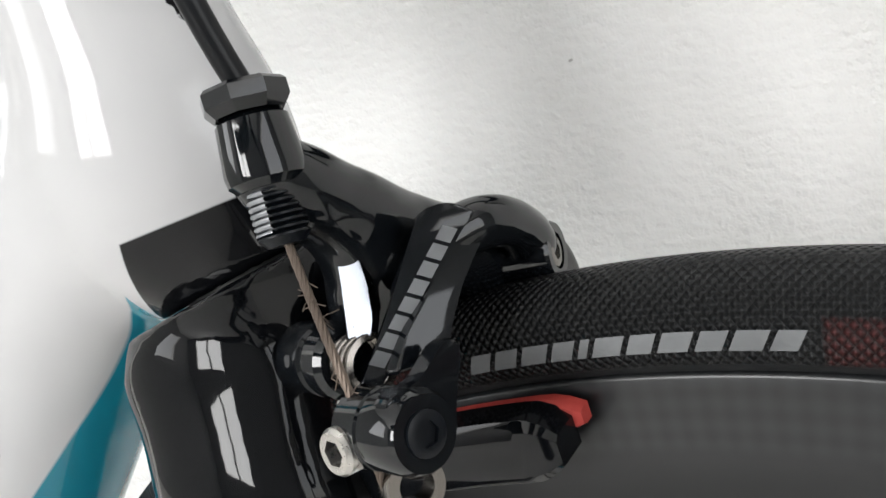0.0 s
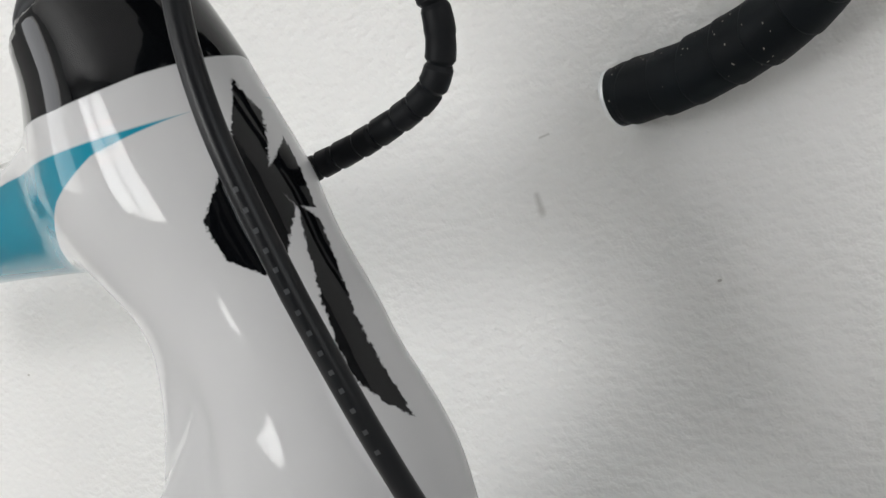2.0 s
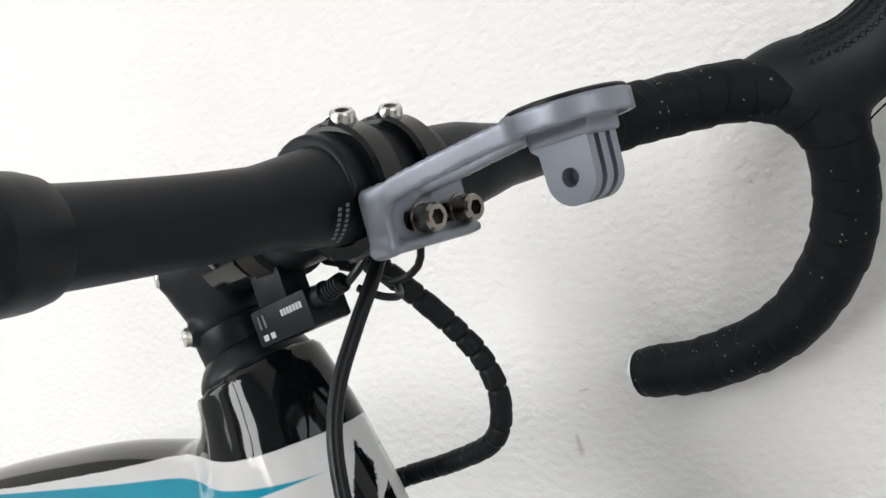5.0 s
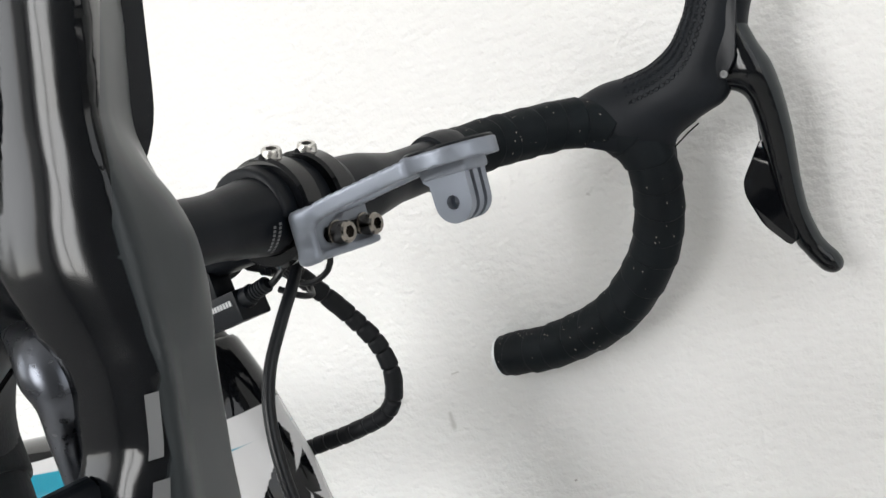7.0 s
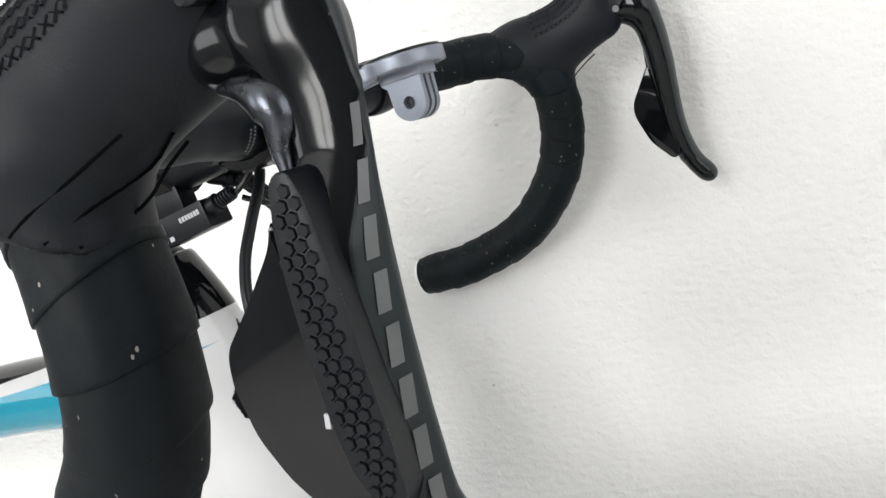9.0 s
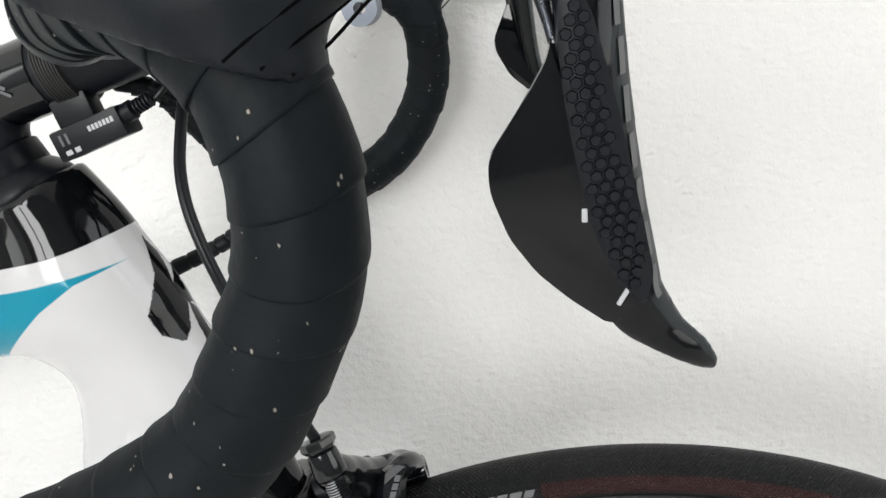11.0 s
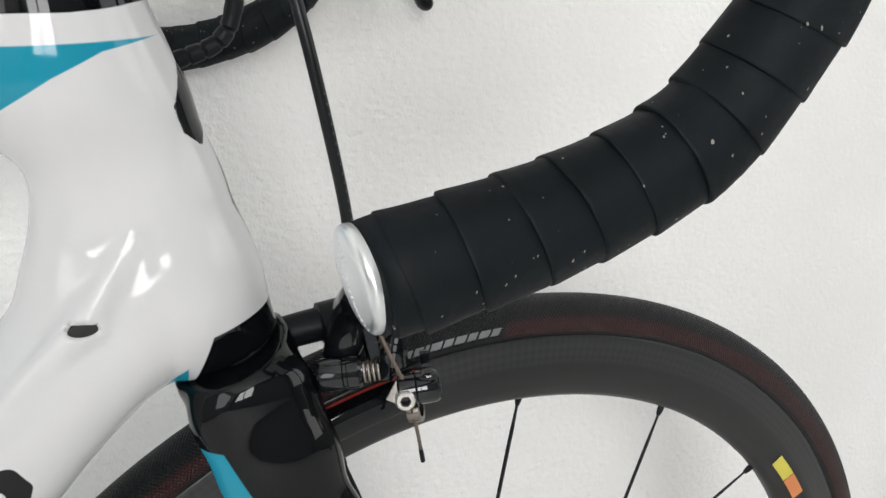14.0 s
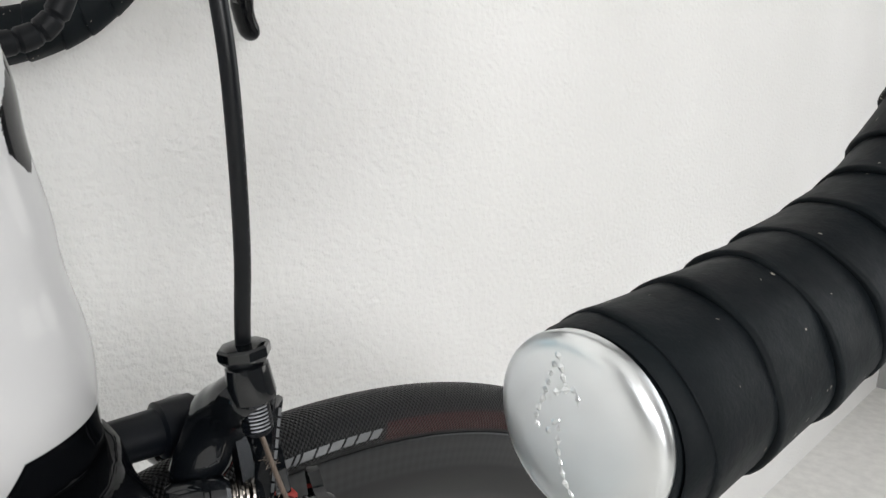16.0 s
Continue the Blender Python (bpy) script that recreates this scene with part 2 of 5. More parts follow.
def frame_paint():
    m, nt, b = material("white_black_teal_frame_paint")
    x, y, z = axes_of(nt)
    v = coords(nt)
    big = noise_tex(nt, v, 14.0, 2.0)
    base = ramp(nt, big, [(0.3, (0.50, 0.50, 0.505)), (0.7, (0.54, 0.54, 0.545))])
    # teal wedge along the top tube
    top = both(nt, side_of(nt, x, z, (-0.1480, 0.8178), (-0.2350, 0.8180)), side_of(nt, x, z, (-0.2350, 0.8180), (-0.4600, 0.8065)))
    l1 = side_of(nt, x, z, (-0.1667, 0.8143), (-0.1475, 0.8176))
    l2 = side_of(nt, x, z, (-0.1856, 0.8060), (-0.1667, 0.8143))
    l3 = side_of(nt, x, z, (-0.2185, 0.7867), (-0.1856, 0.8060))
    over = union(nt, l1, l2, l3)
    teal = mask(nt, both(nt, top, over))
    # teal under the down tube
    dt = side_of(nt, x, z, (-0.1602, 0.6680), (-0.2266, 0.6112))
    teal2 = mask(nt, both(nt, dt, side_of(nt, x, z, (-0.150, 0.60), (-0.150, 0.70))))
    base = mix(nt, teal, base, (0.010, 0.215, 0.31))
    base = mix(nt, teal2, base, (0.010, 0.215, 0.30))
    # black collar at the head and black lower end
    wob = math_node(nt, "MULTIPLY_ADD", noise_tex(nt, v, 60.0, 1.0), 0.001, -0.0005)
    collar = union(nt,
                   both(nt, side_of(nt, x, z, (-0.200, 0.829), (-0.170, 0.8285)), side_of(nt, x, z, (-0.170, 0.8285), (-0.115, 0.8345))),
                   side_of(nt, x, z, (-0.270, 0.8235), (-0.200, 0.829)))
    collar = both(nt, collar, side_of(nt, x, z, (-0.52, 0.805), (-0.25, 0.8235)))
    toe = both(nt, side_of(nt, x, z, (-0.100, 0.6990), (-0.146, 0.6905)), side_of(nt, x, z, (-0.1385, 0.6920), (-0.1450, 0.6740)))
    # swept angle about the steering axis, as a length
    xa = math_node(nt, "MULTIPLY_ADD", z, -0.3415, 0.1032)
    sweep_u = math_node(nt, "MULTIPLY", math_node(nt, "ARCTAN2", math_node(nt, "MULTIPLY", y, -1.0), math_node(nt, "SUBTRACT", x, xa)), 0.03)
    # torn black lettering on the near side of the head tube
    jag = math_node(nt, "MULTIPLY_ADD", noise_tex(nt, v, 520.0, 3.0, 0.7), 0.0034, -0.0017)
    xj = math_node(nt, "ADD", sweep_u, jag)
    ds = [convex(nt, xj, z, c) for c in (
        [(-0.0019, 0.8228), (-0.0046, 0.8133), (0.0039, 0.7967), (0.0069, 0.8075)],
        [(0.0066, 0.8074), (0.0036, 0.7966), (0.0007, 0.7877), (0.0087, 0.7770), (0.0140, 0.7732), (0.0209, 0.7795), (0.0212, 0.7900)],
        [(-0.0070, 0.8049), (-0.0065, 0.7953), (-0.0057, 0.7860), (-0.0002, 0.7879), (0.0037, 0.7972)],
        [(-0.0009, 0.7867), (-0.0054, 0.7818), (0.0006, 0.7567), (0.0060, 0.7626), (0.0026, 0.7745)],
        [(0.0006, 0.7567), (-0.0006, 0.7288), (0.0038, 0.7336), (0.0084, 0.7439), (0.0060, 0.7626)])]
    near = math_node(nt, "MULTIPLY", y, -1.0)
    letters = math_node(nt, "ADD", union(nt, *ds), 0.0006)
    # black letter on the near side of the down tube
    strokes = [(-0.2295, 0.6847, 0.0012), (-0.2394, 0.6738, 0.0034), (-0.2500, 0.6600, 0.0051)], [(-0.2500, 0.6600, 0.0051), (-0.2580, 0.6500, 0.0052), (-0.2569, 0.6436, 0.0052), (-0.2453, 0.6472, 0.0049), (-0.2336, 0.6500, 0.0049), (-0.2258, 0.6506, 0.0049), (-0.2222, 0.6440, 0.0049), (-0.2255, 0.6330, 0.0047), (-0.2378, 0.6200, 0.0038), (-0.2463, 0.6121, 0.0012)]
    limbs = [limb(nt, x, z, p, q) for line in strokes for p, q in zip(line, line[1:])]
    glyph = both(nt, union(nt, *limbs), math_node(nt, "SUBTRACT", near, 0.004))
    black = mask(nt, union(nt, math_node(nt, "ADD", collar, wob), toe, letters, glyph), 0.00025)
    base = mix(nt, black, base, (0.003, 0.0034, 0.0042))
    nt.links.new(base, b.inputs["Base Color"])
    b.inputs["Roughness"].default_value = 0.06
    b.inputs["Specular IOR Level"].default_value = 0.30
    b.inputs["Coat Weight"].default_value = 0.0
    b.inputs["Coat Roughness"].default_value = 0.05
    return m


FRAME_PAINT = frame_paint()


def fork_paint():
    m, nt, b = material("black_fork_paint_with_teal_edge")
    x, y, z = axes_of(nt)
    d = side_of(nt, x, z, (-0.1415, 0.640), (-0.098, 0.545))
    teal = mask(nt, both(nt, math_node(nt, "MULTIPLY", d, -1.0), math_node(nt, "SUBTRACT", 0.640, z)))
    nt.links.new(mix(nt, teal, (0.003, 0.0034, 0.0042), (0.010, 0.215, 0.31)), b.inputs["Base Color"])
    b.inputs["Roughness"].default_value = 0.05
    b.inputs["Specular IOR Level"].default_value = 0.26
    b.inputs["Coat Weight"].default_value = 0.0
    b.inputs["Coat Roughness"].default_value = 0.02
    return m


FORK_PAINT = fork_paint()


def tyre_rubber():
    m, nt, b = material("tyre_rubber_with_red_brown_sidewall")
    x, y, z = axes_of(nt)
    zz = math_node(nt, "SUBTRACT", z, 0.335)
    r = math_node(nt, "SQRT", math_node(nt, "ADD", math_node(nt, "MULTIPLY", x, x), math_node(nt, "MULTIPLY", zz, zz)))
    ang = math_node(nt, "MULTIPLY", math_node(nt, "ARCTAN2", zz, x), 0.33)
    prof = math_node(nt, "MULTIPLY", math_node(nt, "ARCTAN2", y, math_node(nt, "SUBTRACT", r, 0.3225)), 0.0126)
    # diamond relief: two crossing sets of ribs
    pitch = 0.0021
    u = math_node(nt, "MULTIPLY", math_node(nt, "ADD", ang, math_node(nt, "MULTIPLY", prof, 0.8)), math.pi / pitch)
    w = math_node(nt, "MULTIPLY", math_node(nt, "SUBTRACT", ang, math_node(nt, "MULTIPLY", prof, 0.8)), math.pi / pitch)
    ribs = math_node(nt, "MULTIPLY", math_node(nt, "ABSOLUTE", math_node(nt, "SINE", u)), math_node(nt, "ABSOLUTE", math_node(nt, "SINE", w)))
    band = both(nt, math_node(nt, "SUBTRACT", r, 0.3170), math_node(nt, "SUBTRACT", 0.3262, r))
    patch = both(nt, math_node(nt, "SUBTRACT", ang, 0.5046), math_node(nt, "SUBTRACT", 0.589, ang))
    band = both(nt, band, math_node(nt, "MULTIPLY", patch, -1.0))
    n1 = noise_tex(nt, coords(nt), 700.0, 3.0)
    red = mix(nt, math_node(nt, "MULTIPLY", ribs, 0.85), (0.010, 0.0045, 0.0048), (0.060, 0.014, 0.014))
    blk = ramp(nt, n1, [(0.3, (0.0042, 0.0046, 0.0053)), (0.7, (0.0075, 0.0080, 0.0088))])
    nt.links.new(mix(nt, mask(nt, band, 0.0006), blk, red), b.inputs["Base Color"])
    b.inputs["Roughness"].default_value = 0.42
    b.inputs["Specular IOR Level"].default_value = 0.25
    # relief fades out on the lower sidewall
    h = math_node(nt, "MULTIPLY", ribs, mask(nt, math_node(nt, "SUBTRACT", r, 0.3175), 0.001))
    bump(nt, b, h, 0.9, 0.0009)
    return m


TYRE = tyre_rubber()


def rim_carbon():
    m, nt, b = material("carbon_weave_rim")
    x, y, z = axes_of(nt)
    zz = math_node(nt, "SUBTRACT", z, 0.335)
    r = math_node(nt, "SQRT", math_node(nt, "ADD", math_node(nt, "MULTIPLY", x, x), math_node(nt, "MULTIPLY", zz, zz)))
    ang = math_node(nt, "MULTIPLY", math_node(nt, "ARCTAN2", zz, x), 0.31)
    p = math.pi / 0.0046
    u = math_node(nt, "SINE", math_node(nt, "MULTIPLY", math_node(nt, "ADD", ang, r), p))
    w = math_node(nt, "SINE", math_node(nt, "MULTIPLY", math_node(nt, "SUBTRACT", ang, r), p))
    weave = math_node(nt, "MULTIPLY_ADD", math_node(nt, "MULTIPLY", u, w), 0.5, 0.5)
    track = mask(nt, math_node(nt, "SUBTRACT", r, 0.2985), 0.0015)
    amount = math_node(nt, "MULTIPLY", weave, track)
    nt.links.new(mix(nt, amount, (0.0030, 0.0036, 0.0044), (0.0130, 0.0142, 0.0158)), b.inputs["Base Color"])
    nt.links.new(math_node(nt, "MULTIPLY_ADD", track, -0.12, 0.42), b.inputs["Roughness"])
    return m


RIM = rim_carbon()

# ---- building helpers ----


def link_mesh(name, verts, faces, mat, parent=None, label="", smooth=True):
    me = bpy.data.meshes.new(name)
    me.from_pydata([tuple(v) for v in verts], [], [tuple(f) for f in faces])
    me.materials.append(mat)
    if smooth:
        me.polygons.foreach_set("use_smooth", [True] * len(me.polygons))
    me.update()
    ob = new(name, me)
    ob.parent = parent
    if label:
        ob["label"] = label
    return ob


def part(name, bm, mat, parent, label="", smooth=True, crisp=None):
    """Links a bmesh as one mesh object under a thing or a part."""
    bmesh.ops.recalc_face_normals(bm, faces=bm.faces)
    me = bpy.data.meshes.new(name)
    bm.to_mesh(me)
    bm.free()
    me.materials.append(mat)
    if smooth:
        me.polygons.foreach_set("use_smooth", [True] * len(me.polygons))
        me.set_sharp_from_angle(angle=radians(crisp or 35))
    ob = new(name, me)
    ob.parent = parent
    if label:
        ob["label"] = label
    return ob


def frame_of(axis):
    """Two directions square to an axis."""
    a = Vector(axis).normalized()
    u = a.cross(Vector((0, 0, 1)) if abs(a.z) < 0.9 else Vector((0, 1, 0))).normalized()
    return u, a.cross(u)


def add_tube(bm, a, b, ra, rb=None, n=24, cap=True, turn=0.0):
    """A straight tapered tube from a to b."""
    rb = ra if rb is None else rb
    a, b = Vector(a), Vector(b)
    u, w = frame_of(b - a)
    rings = []
    for c, r in ((a, ra), (b, rb)):
        rings.append([bm.verts.new(c + r * (math.cos(k * 2 * math.pi / n + turn) * u + math.sin(k * 2 * math.pi / n + turn) * w)) for k in range(n)])
    for k in range(n):
        bm.faces.new((rings[0][k], rings[0][(k + 1) % n], rings[1][(k + 1) % n], rings[1][k]))
    if cap:
        bm.faces.new(rings[0][::-1])
        bm.faces.new(rings[1])
    return rings


def add_lathe(bm, base, axis, profile, n=32, turn=0.0, closed=False):
    """A turned shape: profile of (distance along axis, radius)."""
    base = Vector(base)
    ax = Vector(axis).normalized()
    u, w = frame_of(ax)
    rings = []
    for s, r in profile:
        if r < 1e-6:
            rings.append([bm.verts.new(base + s * ax)])
        else:
            rings.append([bm.verts.new(base + s * ax + r * (math.cos(k * 2 * math.pi / n + turn) * u + math.sin(k * 2 * math.pi / n + turn) * w)) for k in range(n)])
    pairs = list(zip(rings, rings[1:])) + ([(rings[-1], rings[0])] if closed else [])
    for p, q in pairs:
        for k in range(n):
            k2 = (k + 1) % n
            if len(p) == 1 and len(q) == 1:
                continue
            if len(p) == 1:
                bm.faces.new((p[0], q[k2], q[k]))
            elif len(q) == 1:
                bm.faces.new((p[k], p[k2], q[0]))
            else:
                bm.faces.new((p[k], p[k2], q[k2], q[k]))
    return bm


def spline(points, step=0.003):
    """Catmull-Rom through points (any number of columns), at about even steps."""
    pts = np.array(points, float)
    ext = np.vstack([2 * pts[0] - pts[1], pts, 2 * pts[-1] - pts[-2]])
    out = []
    for i in range(1, len(ext) - 2):
        p0, p1, p2, p3 = ext[i - 1:i + 3]
        m = max(2, int(np.linalg.norm((p2 - p1)[:3]) / step))
        for t in np.arange(m) / m:
            out.append(0.5 * (2 * p1 + (p2 - p0) * t + (2 * p0 - 5 * p1 + 4 * p2 - p3) * t * t + (3 * p1 - p0 - 3 * p2 + p3) * t ** 3))
    out.append(pts[-1])
    return np.array(out)


def frames_along(path):
    """Parallel frames along a path: tangent, and two directions square to it."""
    tan = np.gradient(path[:, :3], axis=0)
    tan /= np.linalg.norm(tan, axis=1)[:, None]
    u = np.cross(tan[0], (0.03, 1.0, 0.05))
    u /= np.linalg.norm(u)
    us = []
    for t in tan:
        u = u - t * (u @ t)
        u /= np.linalg.norm(u)
        us.append(u)
    us = np.array(us)
    return tan, us, np.cross(tan, us)


def add_sweep(bm, path, radius, n=14, cap=True, squash=1.0):
    """A tube along a path; radius is one number or one for each station."""
    path = np.asarray(path, float)
    rad = np.full(len(path), radius) if np.isscalar(radius) else np.asarray(radius)
    _, us, ws = frames_along(path)
    rings = []
    for p, u, w, r in zip(path[:, :3], us, ws, rad):
        rings.append([bm.verts.new(p + r * (math.cos(2 * math.pi * k / n) * u + squash * math.sin(2 * math.pi * k / n) * w)) for k in range(n)])
    for a, b in zip(rings, rings[1:]):
        for k in range(n):
            bm.faces.new((a[k], a[(k + 1) % n], b[(k + 1) % n], b[k]))
    if cap:
        bm.faces.new(rings[0][::-1])
        bm.faces.new(rings[-1])
    return rings


def add_prism(bm, corners, y0, y1, bevel=0.0):
    """A plate with an outline in (x, z) between y0 and y1."""
    lo = [bm.verts.new((x, y0, z)) for x, z in corners]
    hi = [bm.verts.new((x, y1, z)) for x, z in corners]
    n = len(corners)
    fs = [bm.faces.new(lo), bm.faces.new(hi[::-1])]
    for k in range(n):
        fs.append(bm.faces.new((lo[k], hi[k], hi[(k + 1) % n], lo[(k + 1) % n])))
    if bevel:
        edges = {e for f in fs for e in f.edges}
        bmesh.ops.bevel(bm, geom=list(edges), offset=bevel, segments=2, affect="EDGES", profile=0.6)
    return bm


def add_plate(bm, origin, normal, along, outline, thick, bevel=0.0):
    """A plate behind a plane: outline in metres along e1 (along) and e2 = normal x e1."""
    n = Vector(normal).normalized()
    e1 = Vector(along) - n * Vector(along).dot(n)
    e1.normalize()
    e2 = n.cross(e1)
    o = Vector(origin)
    hi = [bm.verts.new(o + e1 * a + e2 * b) for a, b in outline]
    lo = [bm.verts.new(o + e1 * a + e2 * b - n * thick) for a, b in outline]
    k = len(outline)
    fs = [bm.faces.new(hi), bm.faces.new(lo[::-1])]
    fs += [bm.faces.new((hi[i], lo[i], lo[(i + 1) % k], hi[(i + 1) % k])) for i in range(k)]
    if bevel:
        edges = {e for f in fs for e in f.edges}
        bmesh.ops.bevel(bm, geom=list(edges), offset=bevel, segments=3, affect="EDGES", profile=0.6)
    return bm


def add_box(bm, m, sx, sy, sz, bevel=0.0, segments=2):
    made = bmesh.ops.create_cube(bm, size=1.0, matrix=m @ Matrix.Diagonal((sx, sy, sz, 1)))
    if bevel:
        edges = {e for v in made["verts"] for e in v.link_edges}
        bmesh.ops.bevel(bm, geom=list(edges), offset=bevel, segments=segments, affect="EDGES", profile=0.6)
    return bm


# Soft-blended solids: a field of distances, meshed at even steps.


def seg_field(P, a, b, ra, rb, ky=1.0):
    a, b = np.array(a), np.array(b)
    d = b - a
    t = np.clip(((P - a) @ d) / max(d @ d, 1e-12), 0, 1)
    q = P - a - t[:, None] * d
    if ky != 1.0:
        q = q * np.array([1.0, ky, 1.0])
    return np.sqrt((q * q).sum(1)) - (ra + (rb - ra) * t)


def soft_min(a, b, k):
    h = np.maximum(k - np.abs(a - b), 0) / k
    return np.minimum(a, b) - h * h * k / 4


def chain_field(P, pts, ky=1.0, k=0.004, fine=0.0):
    """Union of tapered limbs through points (x, y, z, r); fine: the step at which the line is rounded first."""
    f = None
    if fine:
        pts = [tuple(q) for q in spline(pts, fine)]
    for p, q in zip(pts, pts[1:]):
        g = seg_field(P, p[:3], q[:3], p[3], q[3], ky)
        f = g if f is None else soft_min(f, g, k)
    return f


def tube_field(P, pts, ky):
    """A smooth tube running mainly along x through points (x, z, r)."""
    line = spline([(x, 0.0, z, r) for x, z, r in pts], 0.004)
    line = line[np.argsort(line[:, 0])]
    x = np.clip(P[:, 0], line[0, 0], line[-1, 0])
    z, r = np.interp(x, line[:, 0], line[:, 2]), np.interp(x, line[:, 0], line[:, 3])
    m = np.interp(x, line[:, 0], np.gradient(line[:, 2], line[:, 0]))
    across = (P[:, 2] - z) / np.sqrt(1 + m * m)
    return np.sqrt(across ** 2 + (P[:, 1] * ky) ** 2 + (P[:, 0] - x) ** 2) - r


def box_field(P, centre, rot, half, r):
    q = np.abs((P - np.array(centre)) @ np.array(rot)) - np.array(half) + r
    return np.sqrt((np.maximum(q, 0) ** 2).sum(1)) + np.minimum(q.max(1), 0) - r


def surface(field, lo, hi, step):
    """Vertices and quads of the surface where the field is nought (surface nets)."""
    ax = [np.arange(l, h + step, step) for l, h in zip(lo, hi)]
    shape = tuple(len(a) for a in ax)
    G = np.stack(np.meshgrid(*ax, indexing="ij"), -1).reshape(-1, 3)
    F = np.concatenate([field(G[i:i + 400000]) for i in range(0, len(G), 400000)]).reshape(shape)
    G = G.reshape(*shape, 3)
    inside = F < 0
    cells = tuple(s - 1 for s in shape)
    total, count = np.zeros((*cells, 3)), np.zeros(cells)
    corners = [(i, j, k) for i in (0, 1) for j in (0, 1) for k in (0, 1)]

    def sub(A, c):
        return A[c[0]:c[0] + cells[0], c[1]:c[1] + cells[1], c[2]:c[2] + cells[2]]

    for c in corners:
        for axis in range(3):
            if c[axis]:
                continue
            e = list(c)
            e[axis] = 1
            f0, f1 = sub(F, c), sub(F, e)
            cross = (f0 < 0) != (f1 < 0)
            t = np.where(cross, f0 / np.where(np.abs(f0 - f1) < 1e-12, 1, f0 - f1), 0)
            total += np.where(cross[..., None], sub(G, c) + t[..., None] * (sub(G, e) - sub(G, c)), 0)
            count += cross
    live = count > 0
    index = -np.ones(cells, int)
    index[live] = np.arange(live.sum())
    verts = total[live] / count[live][:, None]
    # one pull onto the surface
    h = step * 0.25
    for _ in range(2):
        f = field(verts)
        g = np.stack([(field(verts + h * e) - field(verts - h * e)) / (2 * h) for e in np.eye(3)], 1)
        move = -f[:, None] * g / np.maximum((g * g).sum(1), 0.05)[:, None]
        size = np.linalg.norm(move, axis=1)[:, None]
        verts = verts + move * np.minimum(1, 0.6 * step / np.maximum(size, 1e-12))
    quads = []
    for axis in range(3):
        b, c = (axis + 1) % 3, (axis + 2) % 3
        n = list(shape)
        s0 = [slice(None)] * 3
        s1 = [slice(None)] * 3
        s0[axis], s1[axis] = slice(0, n[axis] - 1), slice(1, n[axis])
        for s in (s0, s1):
            s[b], s[c] = slice(1, n[b] - 1), slice(1, n[c] - 1)
        i0, i1 = inside[tuple(s0)], inside[tuple(s1)]
        at = np.argwhere(i0 != i1)
        flip = i0[tuple(at.T)]
        at[:, b] += 1
        at[:, c] += 1

        def idx(db, dc):
            q = at.copy()
            q[:, b] -= db
            q[:, c] -= dc
            return index[tuple(q.T)]

        quad = np.stack([idx(1, 1), idx(0, 1), idx(0, 0), idx(1, 0)], 1)
        quad[~flip] = quad[~flip][:, ::-1]
        quads.append(quad)
    return verts, np.concatenate(quads)


def solid(name, field, lo, hi, step, mat, parent, label=""):
    v, q = surface(field, lo, hi, step)
    return link_mesh(name, v.tolist(), q.tolist(), mat, parent, label)


def printed_block(spot, parent, mat, label):
    """A plain block of print: spot(u, v) gives the place on the surface for u and v from 0 to 1."""
    verts = [tuple(spot(i / 4, j / 5)) for i in range(5) for j in range(6)]
    faces = [(i * 6 + j, i * 6 + j + 1, i * 6 + j + 7, i * 6 + j + 6) for i in range(4) for j in range(5)]
    return link_mesh("printed_block", verts, faces, mat, parent, label)


def smooth_corner(points, r=0.003, n=4):
    """An outline in the plane with its corners rounded."""
    out = []
    m = len(points)
    for i in range(m):
        p0, p1, p2 = (Vector(points[(i + d) % m]) for d in (-1, 0, 1))
        a, b = (p0 - p1), (p2 - p1)
        d = min(r, 0.45 * a.length, 0.45 * b.length)
        s, e = p1 + a.normalized() * d, p1 + b.normalized() * d
        for k in range(n + 1):
            t = k / n
            q = s * (1 - t) ** 2 + p1 * 2 * t * (1 - t) + e * t * t
            out.append((q.x, q.y))
    return out


# ---- the room ----


def slab(name, x0, x1, y0, y1, z0, z1, mat, label, category):
    bm = bmesh.new()
    add_box(bm, Matrix.Translation(((x0 + x1) / 2, (y0 + y1) / 2, (z0 + z1) / 2)), x1 - x0, y1 - y0, z1 - z0)
    ob = part(name, bm, mat, None, smooth=False)
    return tagged(ob, label, category, kind="structure")


def pierced_wall(name, along, at0, at1, fixed0, fixed1, holes, label):
    """A wall with window openings right through it, built of butted blocks."""
    bm = bmesh.new()
    cuts = sorted(holes)
    edge = at0
    blocks = []
    for h0, h1, z0, z1 in cuts:
        blocks.append((edge, h0, 0.0, ROOM_H))
        blocks.append((h0, h1, 0.0, z0))
        blocks.append((h0, h1, z1, ROOM_H))
        edge = h1
    blocks.append((edge, at1, 0.0, ROOM_H))
    for a, b, z0, z1 in blocks:
        mid, size = (a + b) / 2, b - a
        if along == "x":
            add_box(bm, Matrix.Translation((mid, (fixed0 + fixed1) / 2, (z0 + z1) / 2)), size, fixed1 - fixed0, z1 - z0)
        else:
            add_box(bm, Matrix.Translation(((fixed0 + fixed1) / 2, mid, (z0 + z1) / 2)), fixed1 - fixed0, size, z1 - z0)
    ob = part(name, bm, ROOM_GREY, None, smooth=False)
    return tagged(ob, label, "wall", kind="structure")


